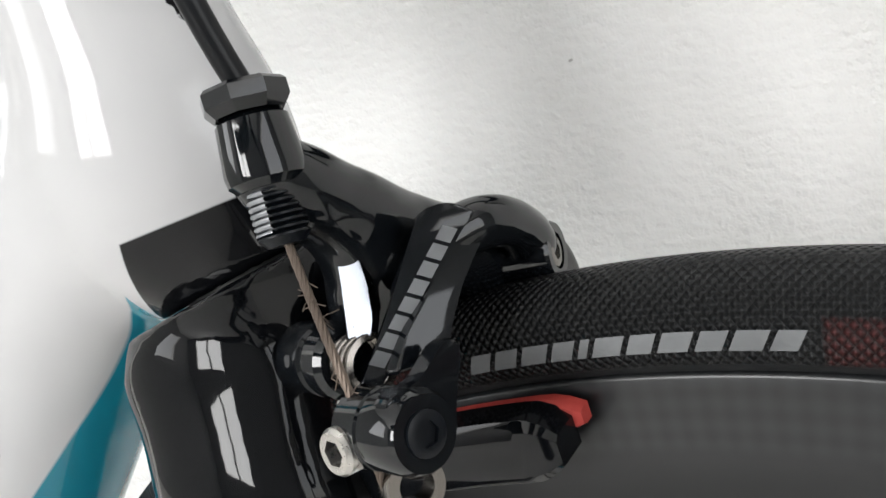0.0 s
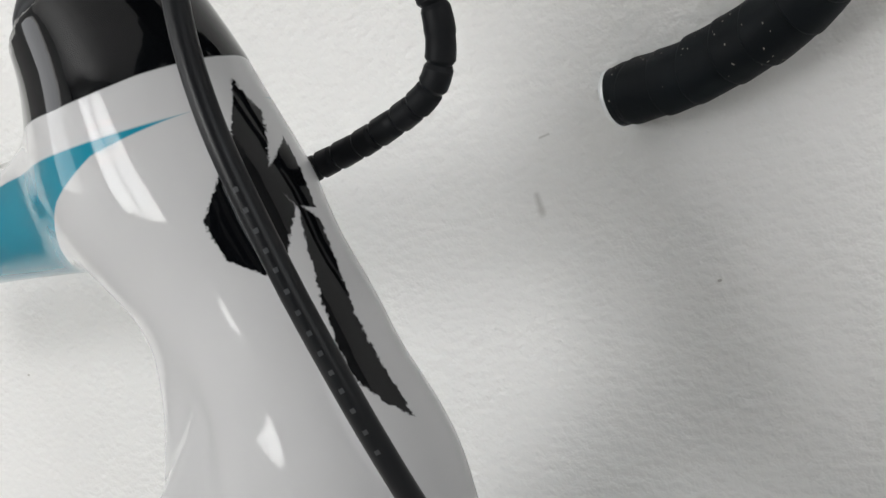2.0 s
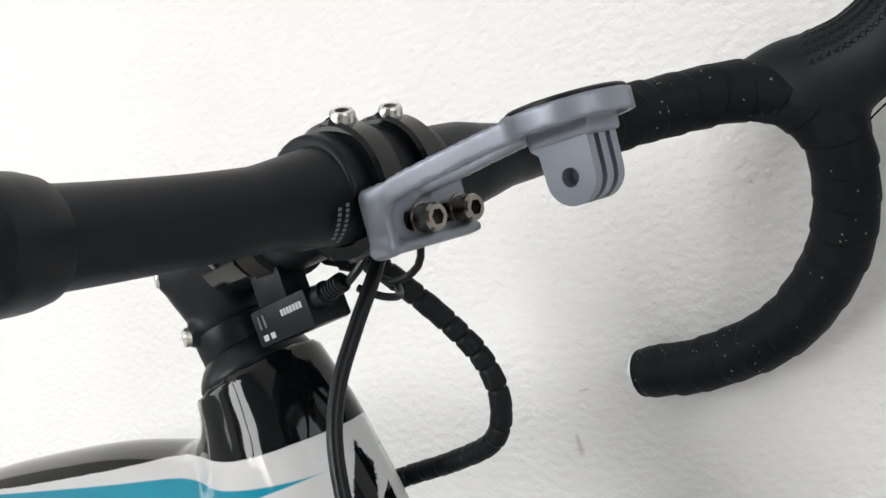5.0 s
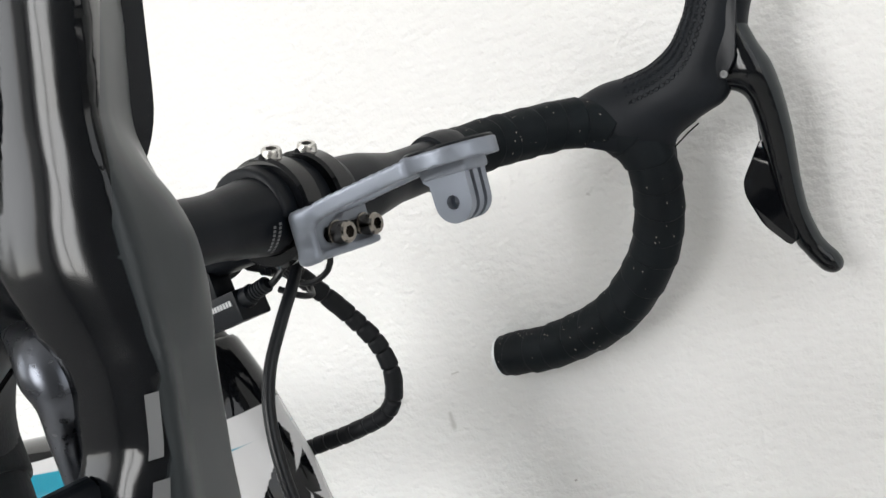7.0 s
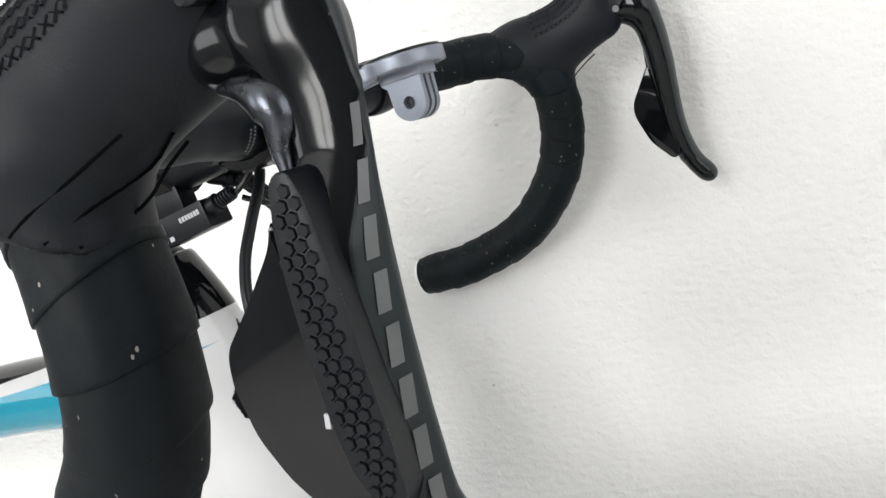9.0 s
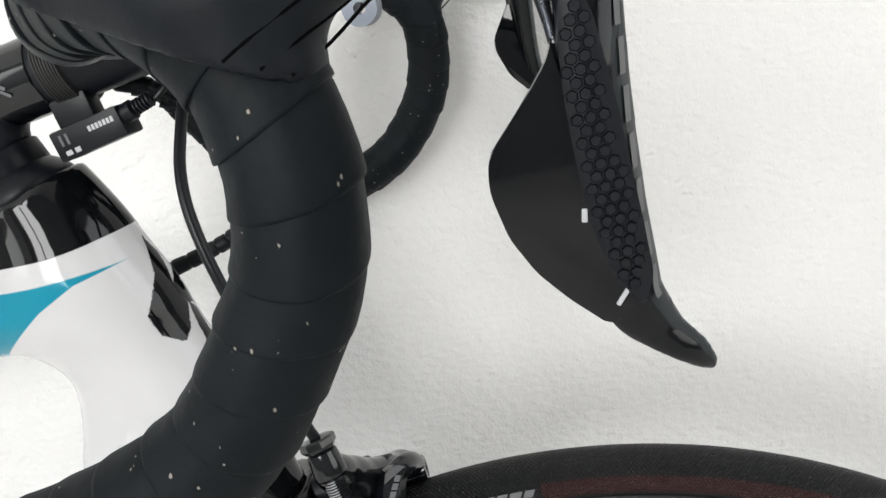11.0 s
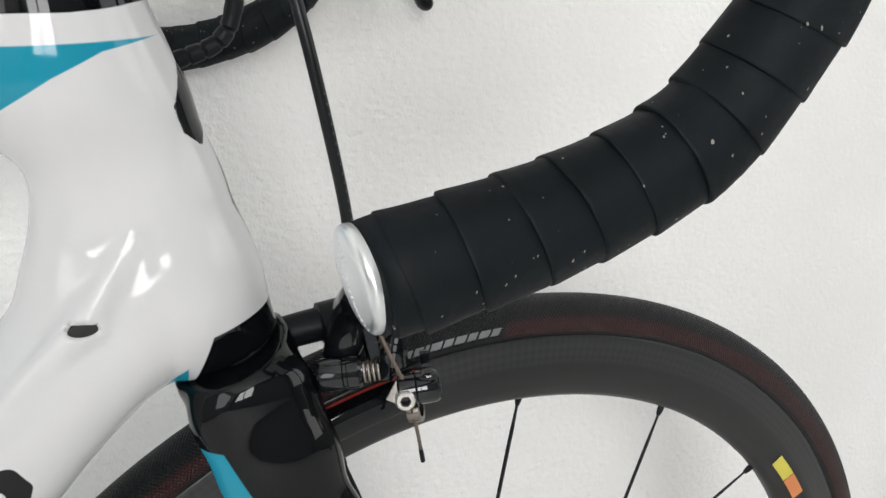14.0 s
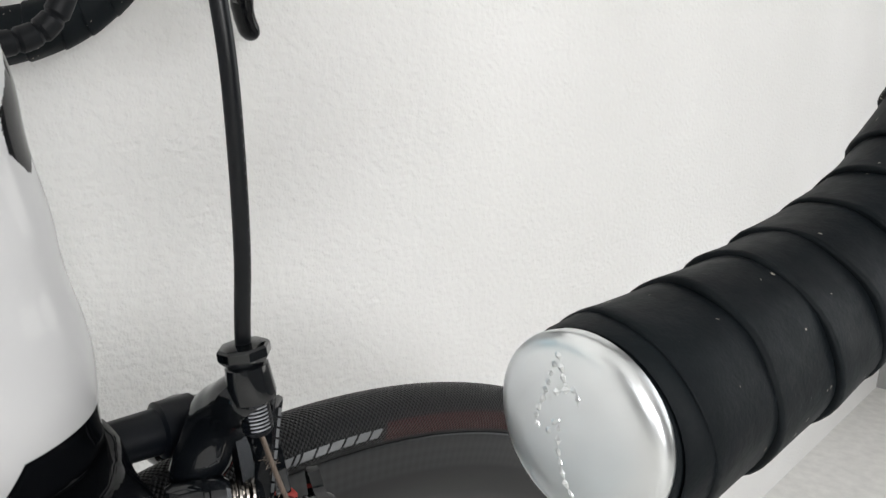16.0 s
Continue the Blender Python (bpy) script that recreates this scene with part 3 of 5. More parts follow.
slab("wall_north", ROOM_X0, ROOM_X1, WALL_Y, WALL_Y + 0.2, 0.0, ROOM_H, WALL_PAINT, "white-painted wall with rough stippled plaster", "wall")
slab("floor", ROOM_X0 - 0.2, ROOM_X1 + 0.2, ROOM_Y0 - 0.2, WALL_Y + 0.2, -0.15, 0.0, FLOOR_TILE, "pale off-white floor under the bicycle", "floor")
slab("ceiling", ROOM_X0 - 0.2, ROOM_X1 + 0.2, ROOM_Y0 - 0.2, WALL_Y + 0.2, ROOM_H, ROOM_H + 0.15, CEILING_WHITE, "plain unseen ceiling, white for bounce light", "ceiling")
pierced_wall("wall_south", "x", ROOM_X0, ROOM_X1, ROOM_Y0 - 0.2, ROOM_Y0, [(wx - ww / 2, wx + ww / 2, z0, z1) for wx, ww, z0, z1 in WINDOWS_BACK], "plain unseen wall with two window openings, grey to keep reflections dark")
pierced_wall("wall_west", "y", ROOM_Y0, WALL_Y, ROOM_X0 - 0.2, ROOM_X0, [(WINDOW_SIDE[0] - WINDOW_SIDE[1] / 2, WINDOW_SIDE[0] + WINDOW_SIDE[1] / 2, WINDOW_SIDE[2], WINDOW_SIDE[3])], "plain unseen wall with one window opening, grey to keep reflections dark")
pierced_wall("wall_east", "y", ROOM_Y0, WALL_Y, ROOM_X1, ROOM_X1 + 0.2, [(FILL_EAST[0] - FILL_EAST[1] / 2, FILL_EAST[0] + FILL_EAST[1] / 2, FILL_EAST[2], FILL_EAST[3])], "plain unseen grey wall with a wide opening for the added fill light")

# ---- the bicycle: its own axes are x ahead, y towards the wall, z up; it leans on the wall ----
bicycle = new("bicycle")
bicycle.empty_display_size = 0.1
LEAN = Matrix(((0.99044, 0.13794, 0.0, 0), (-0.13763, 0.98823, -0.0667, 0), (-0.0092, 0.06607, 0.99777, 0), (0, 0, 0, 1)))
bicycle.matrix_world = LEAN
tagged(bicycle, "white, black and teal road bicycle leaning against the wall", "bicycle")

AXIS = Vector((-0.323, 0.0, 0.946)).normalized()     # steering axis, upwards
SEAT = Vector((-0.127, 0.0, 0.6745))                 # where fork and frame meet on that axis
CAP = Vector((-0.1887, 0.0, 0.8565))


def half_space(P, p0, n):
    return (P - np.array(p0)) @ np.array(n)


def build_frame():
    ax = np.array(AXIS)

    def field(P):
        head = chain_field(P, [(-0.193, 0, 0.868, 0.0235), (-0.187, 0, 0.850, 0.0250), (-0.177, 0, 0.822, 0.0272), (-0.165, 0, 0.788, 0.0276),
                               (-0.152, 0, 0.750, 0.0252), (-0.140, 0, 0.712, 0.0238), (-0.122, 0, 0.662, 0.0230)], 1.12, 0.02)
        top = tube_field(P, [(-0.190, 0.8025, 0.0240), (-0.250, 0.8055, 0.0218), (-0.330, 0.8075, 0.0210), (-0.450, 0.8010, 0.0198), (-0.560, 0.7925, 0.0175), (-0.680, 0.7860, 0.0160)], 0.95)
        down = tube_field(P, [(-0.155, 0.7040, 0.0300), (-0.205, 0.6680, 0.0345), (-0.262, 0.6130, 0.0365), (-0.400, 0.4690, 0.0370), (-0.560, 0.3000, 0.0350)], 0.93)
        neck = seg_field(P, (-0.1735, 0, 0.768), (-0.1815, 0, 0.722), 0.0240, 0.0262, 1.1)
        f = soft_min(soft_min(soft_min(head, neck, 0.010), down, 0.024), top, 0.030)
        # the head flares into the top tube behind it
        f = soft_min(f, seg_field(P, (-0.232, 0, 0.8165), (-0.206, 0, 0.8300), 0.0120, 0.0130, 1.0), 0.016)
        # raised cable port on both sides of the down tube
        for s in (-1, 1):
            port = seg_field(P, (-0.166, s * 0.0235, 0.738), (-0.188, s * 0.0300, 0.708), 0.0015, 0.0075)
            port = np.minimum(port, seg_field(P, (-0.188, s * 0.0300, 0.708), (-0.226, s * 0.0305, 0.677), 0.0075, 0.0020))
            f = soft_min(f, port, 0.006)
            f = -soft_min(-f, np.hypot((P[:, 0] + 0.189) / 2.0, P[:, 2] - 0.7075) - 0.0028 + 10 * np.maximum(0, 0.031 - s * P[:, 1]), 0.001)
        f = np.maximum(f, np.minimum(half_space(P, CAP - 0.001 * AXIS, ax), P[:, 0] + 0.235))
        f = -soft_min(-f, np.maximum(half_space(P, SEAT - 0.0004 * AXIS, ax), -0.160 - P[:, 0]), 0.0015)
        return np.maximum(f, -P[:, 0] - 0.66)

    ob = solid("frame", field, (-0.67, -0.044, 0.20), (-0.09, 0.044, 0.885), 0.0026, FRAME_PAINT, bicycle, "glossy white frame with black head and teal wedge")
    # the shade inside each cable hole, drawn as a black oval plug
    for s in (-1, 1):
        bm = bmesh.new()
        add_prism(bm, [(-0.189 + 0.0058 * math.cos(a), 0.7075 + 0.0029 * math.sin(a)) for a in np.linspace(0, 2 * math.pi, 25)[:-1]], s * 0.0310, s * 0.0352, 0.0003)
        part("cable_hole_dark", bm, HOLE_BLACK, ob, "cable hole, its dark inside drawn as a black plug")
    return ob


frame_body = build_frame()


def build_fork():
    ax = np.array(AXIS)

    def field(P):
        f = seg_field(P, SEAT - 0.004 * AXIS, SEAT - 0.02 * AXIS, 0.0255, 0.0260, 1.12)
        for s in (-1, 1):
            leg = chain_field(P, [(-0.128, s * 0.010, 0.664, 0.0260), (-0.123, s * 0.026, 0.652, 0.0270), (-0.116, s * 0.034, 0.625, 0.0260), (-0.103, s * 0.039, 0.582, 0.0240),
                                  (-0.078, s * 0.043, 0.512, 0.0215), (-0.040, s * 0.048, 0.420, 0.0170), (-0.006, s * 0.051, 0.345, 0.0120)], 1.75, 0.012)
            f = soft_min(f, leg, 0.014)
        f = np.maximum(f, half_space(P, SEAT - 0.0012 * AXIS, ax))
        # room for the tyre
        rr = np.hypot(P[:, 0], P[:, 2] - 0.335)
        gap = np.hypot(np.maximum(rr - 0.3225, 0), P[:, 1]) - 0.0185
        return -soft_min(-f, gap, 0.006)

    ob = solid("fork", field, (-0.165, -0.072, 0.325), (0.02, 0.072, 0.69), 0.0022, FORK_PAINT, bicycle, "glossy black fork with a teal rear edge")
    return ob


fork = build_fork()
bm = bmesh.new()
add_lathe(bm, SEAT - 0.003 * AXIS, AXIS, [(0, 0), (0, 0.0205), (0.005, 0.0205), (0.005, 0)], 40)
part("bearing_seal", bm, HOLE_BLACK, fork, "black bearing seal between fork and frame")

# ---- front wheel ----
HUB = Vector((0, 0, 0.335))


def ring_mesh(profile, n):
    """A ring about the wheel's axle: profile of (y, radius), closed."""
    m = len(profile)
    verts = [(r * math.cos(2 * math.pi * i / n), y, 0.335 + r * math.sin(2 * math.pi * i / n)) for i in range(n) for y, r in profile]
    faces = [(i * m + j, i * m + (j + 1) % m, ((i + 1) % n) * m + (j + 1) % m, ((i + 1) % n) * m + j) for i in range(n) for j in range(m)]
    return verts, faces


def build_wheel():
    rim_half = [(0.0000, 0.3125), (0.0085, 0.3125), (0.0098, 0.3150), (0.0104, 0.3135), (0.0106, 0.3105), (0.0113, 0.2985), (0.0116, 0.2970), (0.0121, 0.2930), (0.0115, 0.2850), (0.0090, 0.2785), (0.0048, 0.2748), (0.0000, 0.2738)]
    prof = rim_half + [(-y, r) for y, r in rim_half[-2:0:-1]]
    v, f = ring_mesh(prof, 360)
    rim = link_mesh("front_wheel", v, f, RIM, bicycle, "deep black carbon rim with woven brake track")
    tyre = [(0.0126 * math.sin(a), 0.3225 + 0.0126 * math.cos(a)) for a in [radians(-138 + 276 * i / 35) for i in range(36)]]
    v, f = ring_mesh(tyre + [(0.0070, 0.3128), (-0.0070, 0.3128)], 420)
    link_mesh("tyre", v, f, TYRE, rim, "black road tyre with diamond tread and red-brown sidewall")
    bm = bmesh.new()
    add_lathe(bm, (0, -0.050, 0.335), (0, 1, 0), [(0, 0), (0, 0.0085), (0.012, 0.0095), (0.0125, 0.0185), (0.0185, 0.0185), (0.020, 0.011), (0.050, 0.0095), (0.080, 0.011), (0.0815, 0.0185), (0.0875, 0.0185), (0.088, 0.0095), (0.100, 0.0085), (0.100, 0)], 32)
    part("hub", bm, SATIN_BLACK, rim, "black front hub")
    for i in range(16):
        a = radians(83.9 - 22.5 * i)
        s = 1 if i % 2 == 0 else -1
        d = Vector((math.cos(a), 0, math.sin(a)))
        p, q = HUB + 0.2760 * d, HUB + 0.0165 * d + Vector((0, s * 0.0345, 0))
        bm = bmesh.new()
        path = np.array([tuple(p.lerp(q, t)) for t in (0, 0.05, 0.1, 0.9, 1)])
        add_sweep(bm, path, [0.0010, 0.0010, 0.0014, 0.0014, 0.0010], 8, True, 0.5)
        spoke = part("spoke", bm, SATIN_BLACK, rim)
        bm = bmesh.new()
        add_lathe(bm, HUB + 0.2755 * d, q - p, [(-0.004, 0.0021), (0.004, 0.0020), (0.0075, 0.0014), (0.0078, 0)], 10)
        part("nipple", bm, SATIN_BLACK, rim)
    # maker's mark on the near sidewall, drawn as plain slanted blocks
    widths = [0.9, 0.95, 1.05, 0.85, 0.35, 1.05, 0.9, 1.05, 0.9, 1.05, 0.85]
    start, span = math.atan2(0.656 - 0.335, -0.0615), 0.0715 / 0.321
    total = sum(widths) + 0.22 * (len(widths) - 1)
    at = 0.0
    for wd in widths:
        def on_sidewall(u, v, at=at, wd=wd):
            a = start - span * (at + wd * u + 0.35 * v) / (total + 0.35)
            phi = radians(-101 + 19 * v)
            r = 0.3225 + 0.01275 * math.cos(phi)
            return r * math.cos(a), 0.01275 * math.sin(phi), 0.335 + r * math.sin(a)

        printed_block(on_sidewall, rim, TYRE_PRINT, "pale grey printed block")
        at += wd + 0.22
    # small two-coloured sticker on the rim
    for mat, a0, a1 in ((YELLOW, 39.2, 34.9), (ORANGE, 34.8, 30.6)):
        verts = []
        for i in range(4):
            a = radians(a0 + (a1 - a0) * i / 3)
            for y, r in ((-0.01225, 0.2925), (-0.01190, 0.2860), (-0.01150, 0.2835)):
                verts.append((r * math.cos(a), y - 0.0003, 0.335 + r * math.sin(a)))
        link_mesh("rim_sticker", verts, [(i * 3 + j, i * 3 + j + 1, i * 3 + j + 4, i * 3 + j + 3) for i in range(3) for j in range(2)], mat, rim, "small yellow and red sticker")
    return rim


wheel = build_wheel()

# ---- headset, stem and handlebar ----
ROLL = 0.022      # the bar's far end stands a little higher


def build_stem():
    bm = bmesh.new()
    add_lathe(bm, CAP, AXIS, [(-0.003, 0.0), (-0.003, 0.0232), (-0.0005, 0.0243), (0.0012, 0.0243), (0.0040, 0.0232), (0.0075, 0.0208), (0.0098, 0.0186), (0.0098, 0)], 48)
    part("headset_cap", bm, SATIN_BLACK, bicycle, "satin black headset cover")
    top = CAP + 0.067 * AXIS

    def field(P):
        f = seg_field(P, CAP + 0.026 * AXIS, CAP + 0.060 * AXIS, 0.0170, 0.0170)
        f = soft_min(f, seg_field(P, (-0.203, -0.002, 0.9035), (-0.105, -0.008, 0.9115), 0.0172, 0.0165), 0.012)
        for d in (0.0225, 0.0500):
            c = np.array(CAP + d * AXIS) + np.array((-0.0025, -0.0140, -0.001))
            f = soft_min(f, seg_field(P, c + (0, 0.001, 0), c + (-0.001, -0.003, 0), 0.0050, 0.0046), 0.005)
        f = soft_min(f, seg_field(P, (-0.0865, -0.031, 0.9116), (-0.0865, 0.003, 0.9120), 0.0200, 0.0205), 0.008)
        f = np.maximum(f, half_space(P, CAP + 0.068 * AXIS, np.array(AXIS)))
        f = np.maximum(f, -half_space(P, CAP + 0.0105 * AXIS, np.array(AXIS)))
        f = np.maximum(f, np.abs(P[:, 1] + 0.007) - 0.0295)
        return f

    stem = solid("stem", field, (-0.25, -0.038, 0.845), (-0.06, 0.028, 0.945), 0.0014, MATTE_BLACK, bicycle, "matte black handlebar stem")
    bm = bmesh.new()
    add_lathe(bm, CAP + 0.0100 * AXIS, AXIS, [(0, 0), (0, 0.0182), (0.0006, 0.0186), (0.0105, 0.0186), (0.0112, 0.0180), (0.0112, 0)], 40)
    part("spacer", bm, SATIN_BLACK, stem, "black steerer spacer")
    bm = bmesh.new()
    add_lathe(bm, top, AXIS, [(0, 0.0), (0, 0.0175), (0.0022, 0.0175), (0.0030, 0.0160), (0.0030, 0.0)], 40)
    part("top_cap", bm, GLOSS_BLACK, stem)
    for d in (0.0225, 0.0500):
        c = CAP + d * AXIS + Vector((-0.0030, -0.0165, -0.001))
        bolt(c, (-0.45, -0.88, 0.1), 0.0039, 0.0060, stem)
    # two glossy clamp hoops round the bar
    for y in (-0.0245, -0.0035):
        bm = bmesh.new()
        add_lathe(bm, (-0.0835, y - 0.0052, 0.9125 + ROLL * y), (0, 1, 0), [(0, 0.0165), (0, 0.0205), (0.0012, 0.0218), (0.0092, 0.0218), (0.0104, 0.0205), (0.0104, 0.0165)], 48, closed=True)
        add_box(bm, pose(-0.0805, y, 0.9295, 0, -12, 0), 0.013, 0.0098, 0.009, 0.002)
        add_box(bm, pose(-0.0715, y, 0.8975, 0, -30, 0), 0.009, 0.0098, 0.010, 0.002)
        part("clamp_hoop", bm, GLOSS_BLACK, stem, "glossy black clamp hoop")
        bolt(Vector((-0.0772, y, 0.9295)), (0.42, -0.20, 0.88), 0.0040, 0.0066, stem, skirt=True)
    # glossy label sleeve on the stem
    bm = bmesh.new()
    way = Vector((0.098, -0.006, 0.008)).normalized()
    add_lathe(bm, Vector((-0.1785, -0.0035, 0.9055)), way, [(0, 0.0168), (0, 0.0176), (0.0004, 0.0179), (0.0240, 0.0179), (0.0244, 0.0176), (0.0244, 0.0168)], 40, closed=True)
    part("label_sleeve", bm, ANODISED_BLACK, stem, "glossy dark label on the stem")
    # plain bars for the small print
    for i, (x0, z0, w, h) in enumerate(((-0.171, 0.9065, 0.0080, 0.0016), (-0.170, 0.9035, 0.0095, 0.0012))):
        bm = bmesh.new()
        add_box(bm, pose(x0, -0.0222, z0, 0, 35, 0), w, 0.0006, h)
        part("printed_bar", bm, TYRE_PRINT, stem, "pale printed bar", smooth=False)
    return stem


def bolt(at, axis, r, h, parent, skirt=False, mat=None):
    """A socket-head bolt: knurled rim, chamfer and six-sided recess."""
    bm = bmesh.new()
    prof = [(0, 0), (0, r * 0.98), (h * 0.12, r), (h * 0.85, r), (h, r * 0.86), (h, r * 0.58)]
    if skirt:
        prof = [(-0.001, 0), (-0.001, r * 1.12), (0.0004, r * 1.12), (0.0005, r)] + prof[3:]
    add_lathe(bm, at, axis, prof, 28)
    a = Vector(axis).normalized()
    u, w = frame_of(a)
    hexr = [Vector(at) + a * h + r * 0.58 * (math.cos(k * math.pi / 3) * u + math.sin(k * math.pi / 3) * w) for k in range(6)]
    deep = [p - a * h * 0.55 for p in hexr]
    t, d = [bm.verts.new(p) for p in hexr], [bm.verts.new(p) for p in deep]
    for k in range(6):
        bm.faces.new((t[k], t[(k + 1) % 6], d[(k + 1) % 6], d[k]))
    bm.faces.new(d)
    # washer-like top between rim and recess
    ring = [bm.verts.new(Vector(at) + a * (h - 0.00005) + r * 0.86 * (math.cos(k * math.pi / 3) * u + math.sin(k * math.pi / 3) * w)) for k in range(6)]
    for k in range(6):
        bm.faces.new((ring[k], ring[(k + 1) % 6], t[(k + 1) % 6], t[k]))
    return part("bolt", bm, mat or STEEL, parent, "socket-head bolt", crisp=30)


stem = build_stem()

BAR_HALF = [(-0.0835, 0.000, 0.9125), (-0.0835, 0.060, 0.9130), (-0.0815, 0.100, 0.9150), (-0.0700, 0.140, 0.9170), (-0.0450, 0.172, 0.9160), (-0.0220, 0.186, 0.9090),
            (-0.0080, 0.192, 0.8910), (-0.0058, 0.195, 0.8725), (-0.0098, 0.197, 0.8515), (-0.0185, 0.198, 0.8325), (-0.0315, 0.199, 0.8165), (-0.0470, 0.200, 0.8035),
            (-0.0690, 0.2005, 0.7930), (-0.1010, 0.202, 0.7855), (-0.1340, 0.2025, 0.7838)]


NEAR_HALF = [(-0.0835, 0.000, 0.9125), (-0.0835, 0.060, 0.9117), (-0.0815, 0.100, 0.9128), (-0.0700, 0.140, 0.9139), (-0.0450, 0.174, 0.9122), (-0.0215, 0.1950, 0.9045),
             (-0.0047, 0.2050, 0.8872), (0.0000, 0.2082, 0.8674), (-0.0015, 0.2082, 0.8534), (-0.0058, 0.2075, 0.8402), (-0.0159, 0.2070, 0.8261), (-0.0352, 0.2060, 0.8048),
             (-0.0563, 0.2060, 0.7944), (-0.0820, 0.2060, 0.7868), (-0.1080, 0.2060, 0.7820), (-0.1262, 0.2060, 0.7788)]


def side_path(s, points):
    """One half of the bar: the far one rises by the bar's roll."""
    if s < 0:
        return [(x, -y, z) for x, y, z in NEAR_HALF]
    return [(x, y, z + ROLL * y) for x, y, z in points]


def tape_mesh(path, start, stop, pitch, r0, lip, lean, phase, tuck):
    """Overlapping wraps along the bar; each grows towards the bar's end and steps in there. tuck: the shift of the tape's mouth towards the plug."""
    seglen = np.r_[0, np.cumsum(np.linalg.norm(np.diff(path[:, :3], axis=0), axis=1))]
    tan, us, ws = frames_along(path)

    def at(s):
        s = np.clip(s, 0, seglen[-1])
        i = min(int(np.searchsorted(seglen, s, side="right")) - 1, len(path) - 2)
        t = (s - seglen[i]) / (seglen[i + 1] - seglen[i])
        p = path[i, :3] * (1 - t) + path[i + 1, :3] * t
        u = us[i] * (1 - t) + us[i + 1] * t
        w = ws[i] * (1 - t) + ws[i + 1] * t
        return p, u / np.linalg.norm(u), w / np.linalg.norm(w)

    made = []
    n = 40
    rnd = random.Random(int(abs(phase) * 100) + 7)
    k = 0
    s0 = start
    while s0 < stop:
        tilt, ph = lean * rnd.uniform(0.6, 1.3), phase + rnd.uniform(-0.3, 0.3)
        length = pitch * rnd.uniform(0.92, 1.08)
        stations = [(-0.35, -0.9), (0.0, 0.10), (0.35, 0.35), (0.7, 0.7), (0.93, 1.0), (0.985, 0.95), (1.0, 0.5), (0.995, -0.6)]
        verts = []
        for frac, grow in stations:
            for j in range(n):
                a = 2 * math.pi * j / n
                s = s0 + length * frac + tilt * math.sin(a + ph)
                p, u, w = at(min(s, stop))
                r = r0 + lip * grow + 0.00022 * math.sin(3 * a + k * 1.7) + 0.00014 * math.sin(7 * a - k)
                near_end = max(0.0, 1 - max(stop - s, 0.0) / 0.012)
                r = min(r, r0 - 0.0008 + 0.00022 * max(stop - s, 0.0) / 0.001)
                verts.append(tuple(p + near_end * near_end * tuck + r * (math.cos(a) * u + math.sin(a) * w)))
        m = len(stations)
        made.append((verts, [(i * n + j, i * n + (j + 1) % n, (i + 1) * n + (j + 1) % n, (i + 1) * n + j) for i in range(m - 1) for j in range(n)]))
        s0 += length
        k += 1
    return made


